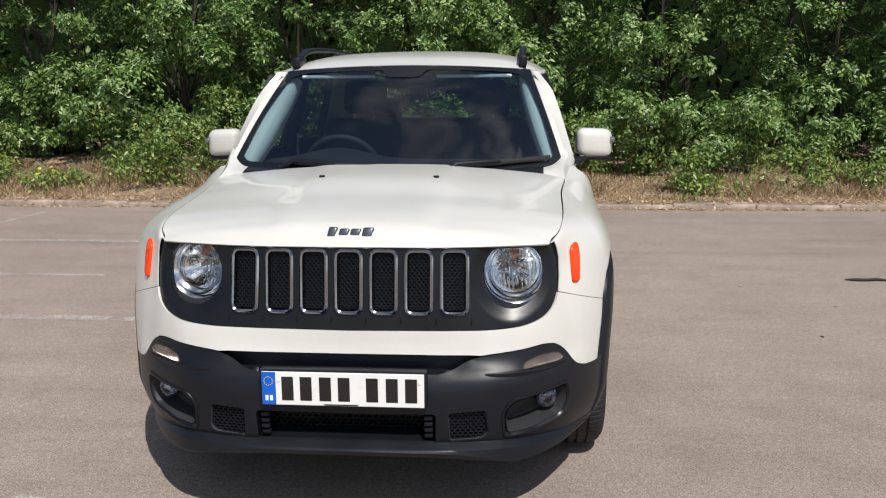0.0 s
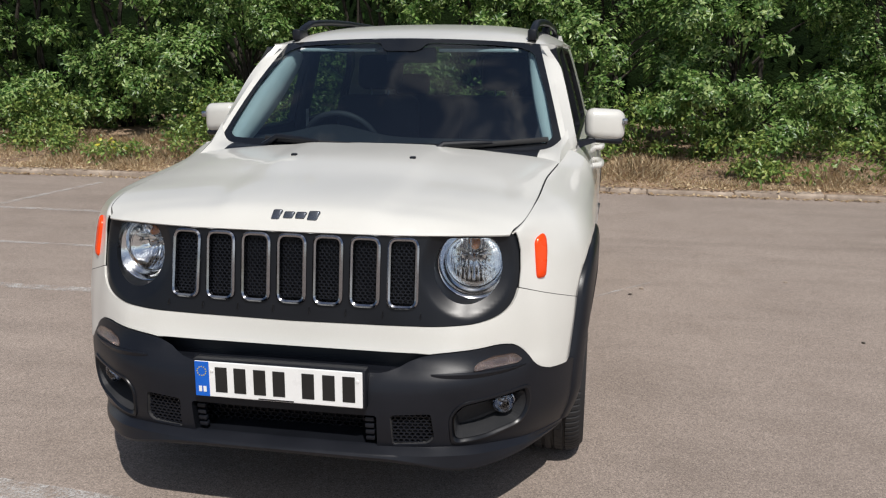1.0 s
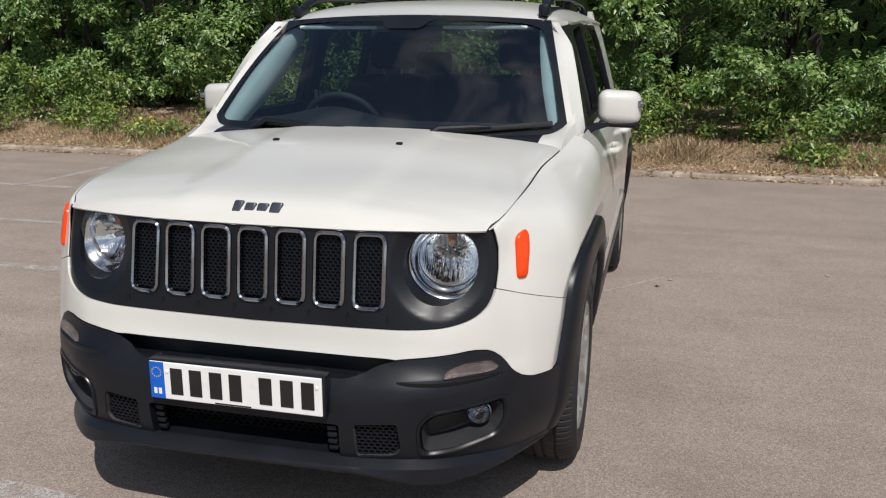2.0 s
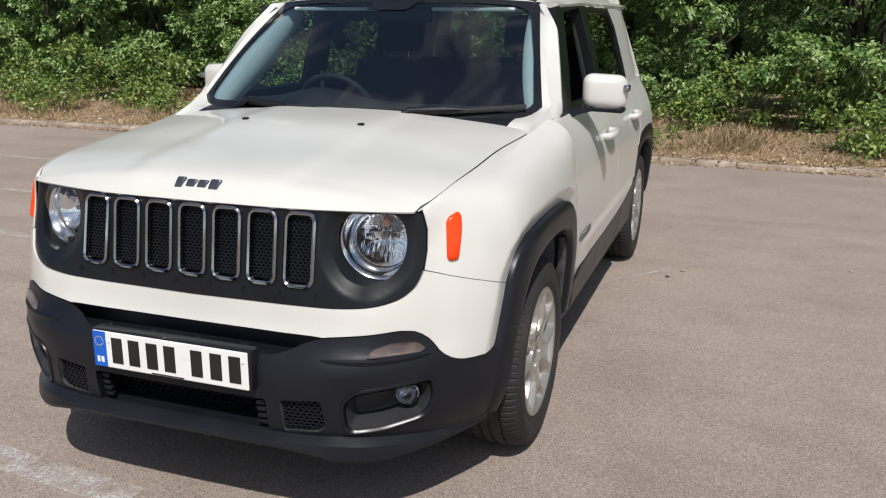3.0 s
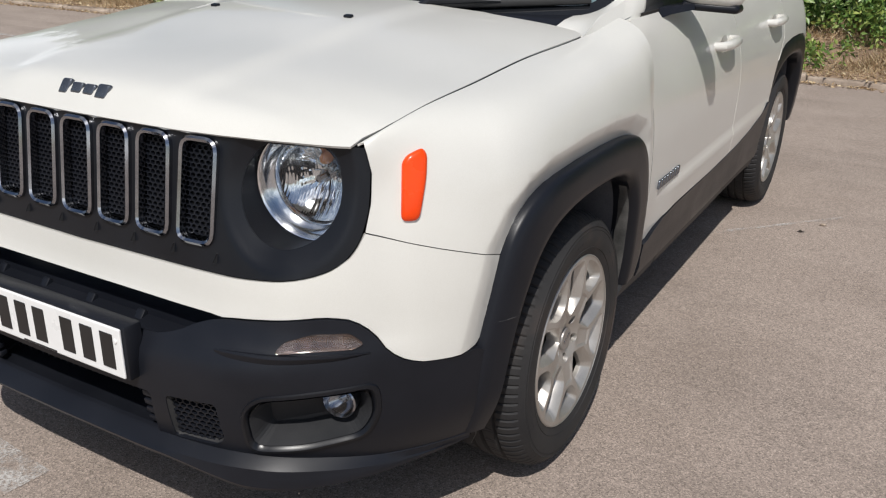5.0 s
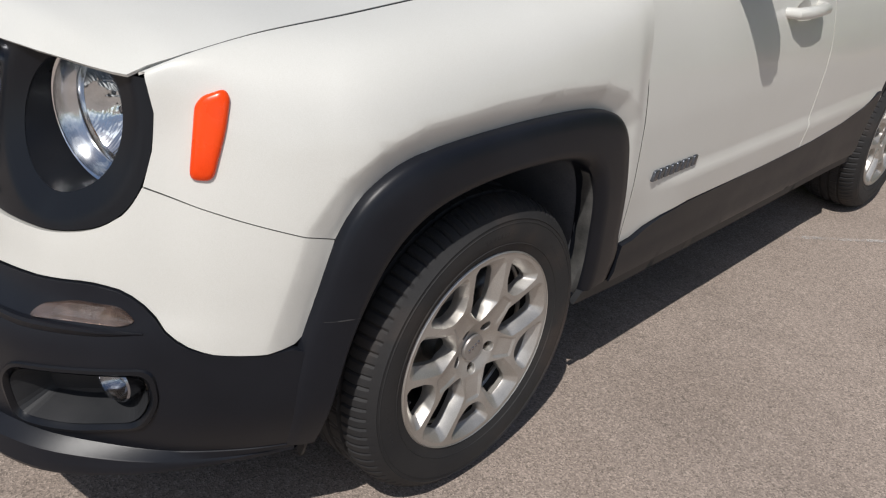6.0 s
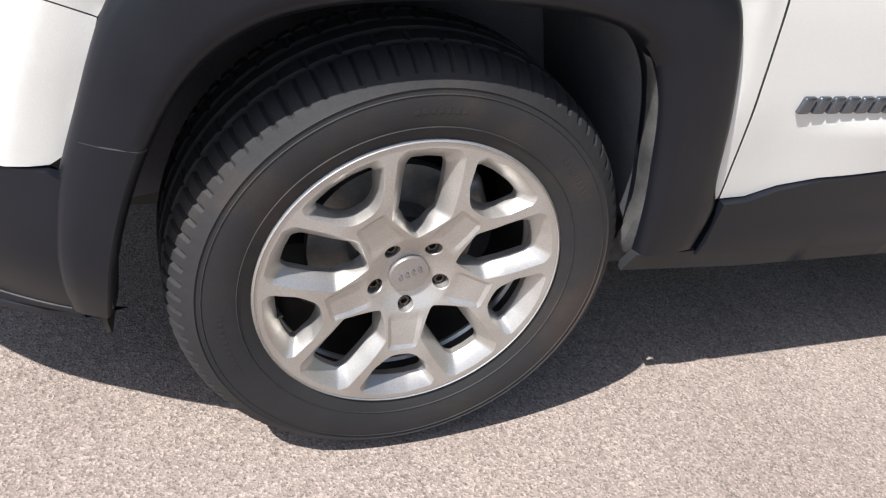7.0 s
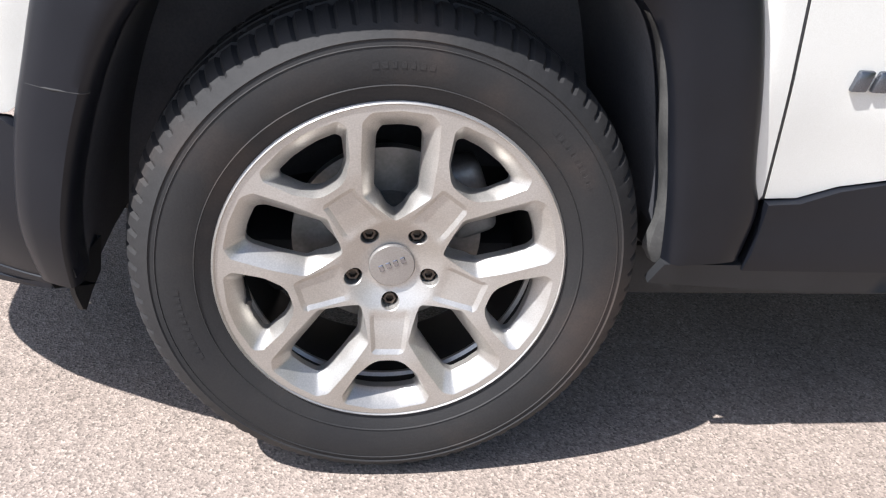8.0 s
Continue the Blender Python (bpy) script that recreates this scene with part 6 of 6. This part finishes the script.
def build_wheel():
    wheel = part("wheel", rim_mesh(), ALLOY, car, "silver alloy wheel with five forked spokes, dusty", sharp=0.30)
    part("tyre", tyre_mesh(), TYRE, wheel, "black tyre, dusty brown sidewall", sharp=0.33)
    bm = bmesh.new()
    lathe(bm, [(0.0300, -0.020), (0.0300, -0.0085), (0.0285, -0.0065), (0.020, -0.0058), (0.0005, -0.0055)], 40, Matrix())
    part("centre_cap", bm, CAP_GREY, wheel, "grey centre cap")
    for k in range(4):
        bm = bmesh.new()
        box(bm, (-0.0032, -0.0045, -0.0005), (0.0032, 0.0045, 0.0012), 0.001, 1, pose(-0.0135 + 0.009 * k, -0.003 + 0.004 * k, -0.0058, 0, 0, 24))
        part("cap_mark", bm, SMOKE_CHROME, wheel)
    for k in range(5):
        a = math.pi / 2 + math.pi / 5 + k * 2 * math.pi / 5
        bm = bmesh.new()
        lathe(bm, [(0.0095, -0.032), (0.0095, -0.016), (0.0085, -0.0145), (0.0055, -0.0145), (0.0050, -0.021), (0.0, -0.021)], 6, pose(0.052 * math.cos(a), 0.052 * math.sin(a), 0.0))
        part("wheel_bolt", bm, BOLT, wheel, "rusty dark wheel bolt", soft=False)
    bm = bmesh.new()
    tube(bm, [(-0.192, -0.045, -0.05), (-0.186, -0.050, -0.022), (-0.180, -0.055, -0.006)], [0.005, 0.005, 0.004], 8)
    part("valve", bm, RUBBER_SEAL, wheel, "black tyre valve")
    bm = bmesh.new()
    lathe(bm, [(0.07, -0.092), (0.130, -0.094), (0.130, -0.112), (0.07, -0.114)], 60, Matrix(), closed=True)
    lathe(bm, [(0.0, -0.056), (0.066, -0.056), (0.070, -0.064), (0.070, -0.12)], 40, Matrix())
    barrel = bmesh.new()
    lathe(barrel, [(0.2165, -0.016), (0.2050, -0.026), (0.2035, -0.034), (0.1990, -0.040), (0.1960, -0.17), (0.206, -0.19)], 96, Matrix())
    part("wheel_barrel", barrel, BARREL, wheel, "dark inside of the wheel")
    part("brake_disc", bm, BRAKE, wheel, "worn steel brake disc")
    bm = bmesh.new()
    lathe(bm, [(0.1992, -0.046), (0.1945, -0.050), (0.1940, -0.054), (0.1985, -0.058)], 96, Matrix())
    part("inner_ring", bm, ALLOY, wheel, "bright ledge inside the wheel")
    bm = bmesh.new()
    box(bm, (-0.075, 0.085, -0.13), (0.03, 0.150, -0.065), 0.015, 3, Matrix.Rotation(-1.2, 4, "Z"))
    part("brake_caliper", bm, BRAKE, wheel)
    return wheel


wheel = build_wheel()
OUT_X = 0.868
for o in wheel.children:
    if o.name.startswith("tyre"):
        o.data.transform(Matrix.Diagonal((0.984, 0.984, 1, 1)))
wheel.matrix_basis = Matrix.Translation((OUT_X, WHEEL_Y, WHEEL_Z)) @ Matrix(((0, 0, 1), (1, 0, 0), (0, 1, 0))).to_4x4()
for sx, y in ((1, WHEEL_Y + 2.57), (-1, WHEEL_Y), (-1, WHEEL_Y + 2.57)):
    base = Matrix(((0, 0, 1), (1, 0, 0), (0, 1, 0))).to_4x4() if sx > 0 else Matrix(((0, 0, -1), (-1, 0, 0), (0, 1, 0))).to_4x4()
    w = copy_thing(wheel, Matrix.Translation((sx * OUT_X, y, WHEEL_Z)) @ base @ Matrix.Rotation(0.4 * y, 4, "Z"))


# ---- mirrors and wipers ----
def door_mirror(f):
    bm = bmesh.new()
    box(bm, (0.832, 1.655, 1.092), (1.010, 1.770, 1.230), 0.040, 5)
    for v in bm.verts:
        v.co.y += 0.05 * ((v.co.x - 0.832) / 0.184) ** 2 * (1 if v.co.y < 1.70 else 0.3)
        v.co.z -= 0.010 * ((v.co.x - 0.832) / 0.184)
    mir = part("door_mirror", mirror_bm(bm, f), PAINT, car, "white door mirror on a black foot", sharp=1.2)
    bm = bmesh.new()
    box(bm, (0.840, 1.665, 1.078), (1.002, 1.765, 1.104), 0.012, 3)
    for v in bm.verts:
        v.co.y += 0.05 * ((v.co.x - 0.832) / 0.184) ** 2 * (1 if v.co.y < 1.70 else 0.3)
        v.co.z -= 0.010 * ((v.co.x - 0.832) / 0.184)
    part("mirror_base", mirror_bm(bm, f), PLASTIC, mir, "black lower shell")
    bm = bmesh.new()
    loft(bm, [[(0.795, 1.52, 1.050), (0.795, 1.66, 1.062), (0.785, 1.66, 1.086), (0.785, 1.53, 1.086)], [(0.835, 1.60, 1.068), (0.835, 1.69, 1.074), (0.83, 1.69, 1.092), (0.83, 1.61, 1.092)], [(0.885, 1.665, 1.080), (0.885, 1.73, 1.080), (0.88, 1.73, 1.096), (0.88, 1.67, 1.096)]], True)
    part("mirror_foot", mirror_bm(bm, f), PLASTIC, mir)
    bm = bmesh.new()
    box(bm, (0.850, 1.764, 1.112), (0.992, 1.774, 1.205), 0.005, 2)
    part("mirror_pane", mirror_bm(bm, f), MIRROR, mir)
    bm = bmesh.new()
    box(bm, (0.996, 1.700, 1.158), (1.0195, 1.748, 1.184), 0.004, 2)
    part("mirror_signal", mirror_bm(bm, f), SMOKE_CHROME, mir, "grey turn signal strip")
    bm = bmesh.new()
    loft(bm, [[(0.808, 1.44, 1.078), (0.808, 1.62, 1.082), (0.79, 1.62, 1.082)], [(0.775, 1.555, 1.17), (0.775, 1.60, 1.17), (0.765, 1.60, 1.17)]])
    part("mirror_sail", mirror_bm(bm, f), PLASTIC, mir)


for f in (1, -1):
    door_mirror(f)


def wiper(u0, w0, u1, w1):
    bm = bmesh.new()
    line = [Vector(screen(u0 + (u1 - u0) * t, w0 + (w1 - w0) * t)) + Vector((0, -0.010, 0.014)) for t in np.linspace(0, 1, 16)]
    tube(bm, line, 0.0085, 8, flat=1.3)
    blade = part("wiper", bm, RUBBER_SEAL, car, "black wiper lying along the foot of the windscreen")
    bm = bmesh.new()
    root = line[0] + Vector((0.0, -0.03, -0.03))
    tube(bm, [root, line[2] + Vector((0, -0.012, 0.014)), line[6] + Vector((0, -0.010, 0.012)), line[8] + Vector((0, -0.004, 0.006))], [0.016, 0.012, 0.009, 0.007], 8)
    part("wiper_arm", bm, PLASTIC, blade)


wiper(0.30, -0.005, 0.93, 0.060)
wiper(-0.66, 0.035, -0.02, 0.0)


# ---- cabin ----
def cabin():
    bm = bmesh.new()
    box(bm, (-0.74, 1.20, 0.30), (0.74, 4.0, 0.42), 0.03, 2)
    part("cabin_floor", bm, CABIN, car)
    bm = bmesh.new()
    rows = []
    for x in np.linspace(-0.73, 0.73, 25):
        u = x / 0.73
        hump = 0.055 * math.exp(-(((x + 0.32) / 0.19) ** 2))
        rows.append([(x, 1.20 + 0.13 * u * u, 1.060), (x, 1.45 + 0.05 * u * u, 1.080), (x, 1.62, 1.085 + hump), (x, 1.70, 1.070 + hump), (x, 1.74, 1.00), (x, 1.66, 0.78), (x, 1.60, 0.55)])
    loft(bm, rows)
    part("dashboard", bm, CABIN, car, "black dashboard")
    m = look((-0.335, 1.80, 1.015), (-0.335, 1.55, 0.90))
    bm = bmesh.new()
    tube(bm, [m @ Vector((0.185 * math.cos(a), 0.185 * math.sin(a), 0)) for a in np.linspace(0, 2 * math.pi, 40, endpoint=False)], 0.016, 10, True)
    steer = part("steering_wheel", bm, CABIN, car, "black steering wheel behind the windscreen")
    for a in (0.0, math.pi, -math.pi / 2):
        bm = bmesh.new()
        tube(bm, [m @ Vector((0.03 * math.cos(a), 0.03 * math.sin(a), -0.03)), m @ Vector((0.18 * math.cos(a), 0.18 * math.sin(a), 0))], [0.028, 0.018], 8)
        part("spoke", bm, CABIN, steer)
    bm = bmesh.new()
    lathe(bm, [(0.075, -0.05), (0.070, -0.012), (0.04, 0.0), (0.0005, 0.002)], 24, m)
    part("hub", bm, CABIN, steer)
    for x in (-0.36, 0.36):
        bm = bmesh.new()
        box(bm, (x - 0.25, 1.95, 0.50), (x + 0.25, 2.48, 0.68), 0.06, 4)
        seat = part("front_seat", bm, SEATING, car, "dark fabric front seat")
        bm = bmesh.new()
        box(bm, (-0.24, -0.07, 0.0), (0.24, 0.07, 0.66), 0.06, 4, pose(x, 2.42, 0.60, -17))
        part("backrest", bm, SEATING, seat)
        bm = bmesh.new()
        box(bm, (-0.13, -0.05, 0.0), (0.13, 0.05, 0.20), 0.045, 4, pose(x, 2.625, 1.265, -14))
        part("headrest", bm, SEATING, seat)
        for k in (-0.05, 0.05):
            bm = bmesh.new()
            tube(bm, [(x + k, 2.60, 1.20), (x + k, 2.625, 1.30)], 0.007, 6)
            part("headrest_post", bm, SMOKE_CHROME, seat)
    bm = bmesh.new()
    box(bm, (-0.62, 2.95, 0.48), (0.62, 3.40, 0.66), 0.06, 3)
    bench = part("rear_seat", bm, SEATING, car, "dark fabric rear bench")
    bm = bmesh.new()
    box(bm, (-0.62, -0.07, 0.0), (0.62, 0.07, 0.60), 0.06, 3, pose(0, 3.38, 0.62, -16))
    part("backrest", bm, SEATING, bench)
    for x in (-0.38, 0.38):
        bm = bmesh.new()
        box(bm, (-0.12, -0.045, 0.0), (0.12, 0.045, 0.15), 0.04, 3, pose(x, 3.56, 1.19, -12))
        part("headrest", bm, SEATING, bench)
    for f in (1, -1):
        # pale inner trim of the windscreen pillar
        bm = bmesh.new()
        rows = []
        for w in np.linspace(0.05, 0.96, 14):
            a, b = Vector(screen(0.985, w)), Vector(screen(0.950 - 0.052 * math.sin(math.pi * (0.12 + 0.83 * w)) ** 0.6, w))
            deep = 0.04 + 0.15 * math.sin(math.pi * (0.10 + 0.84 * w)) ** 0.7
            rows.append([a + Vector((0, 0.012, -0.006)), (a + b) / 2 + Vector((0, 0.020, -0.010)), b + Vector((0.0, 0.035, -0.014)), b + Vector((-0.012, deep * 0.7, -0.025)), b + Vector((-0.014, deep, -0.04)), b + Vector((0.02, deep + 0.02, -0.045))])
        loft(bm, rows)
        part("pillar_trim", mirror_bm(bm, f), TRIM_GREY, car, "pale grey pillar trim inside the windscreen", sharp=3.0)
        bm = bmesh.new()
        box(bm, (-0.035, -0.07, 0.0), (0.0, 0.07, 0.46), 0.012, 2, Matrix.Translation((0.775, 2.36, 1.06)) @ Matrix.Rotation(-0.24, 4, "Y"))
        post = part("centre_pillar", mirror_bm(bm, f), CABIN, car, "dark centre pillar with a seat belt")
        bm = bmesh.new()
        loft(bm, [[(0.700, 2.33, 1.42), (0.700, 2.375, 1.42)], [(0.720, 2.36, 1.05), (0.720, 2.405, 1.05)], [(0.70, 2.36, 0.55), (0.70, 2.405, 0.55)]])
        part("seat_belt", mirror_bm(bm, f), TRIM_GREY, post, "pale grey seat belt")
        bm = bmesh.new()
        loft(bm, [[(side_x(y, 0.6) - 0.05, y, 0.42), (side_x(y, 0.8) - 0.08, y, 0.8), (glass_side(y, 1.08)[0] - 0.045, y, 1.08)] for y in np.linspace(1.40, 3.9, 12)])
        part("door_lining", mirror_bm(bm, f), CABIN, car)
        bm = bmesh.new()
        box(bm, (0.15, 1.745, 1.470), (0.52, 1.90, 1.486), 0.006, 2)
        part("sun_visor", mirror_bm(bm, f), TRIM_GREY, car, "pale grey sun visor folded up")
    bm = bmesh.new()
    loft(bm, [[(x, y, min(roof_fn(x, max(y, 1.74))[2], roof_z(x, y)) - 0.035) for x in np.linspace(-0.66, 0.66, 17)] for y in np.linspace(1.80, 4.0, 14)])
    part("headlining", bm, TRIM_GREY, car, "pale grey headlining")
    bm = bmesh.new()
    box(bm, (-0.12, -0.012, -0.035), (0.12, 0.018, 0.035), 0.012, 3, pose(0.01, 1.80, 1.455, 8))
    tube(bm, [(0.01, 1.80, 1.46), (0.01, 1.745, 1.515)], 0.012, 8)
    part("rear_view_mirror", bm, CABIN, car, "black rear-view mirror")


cabin()
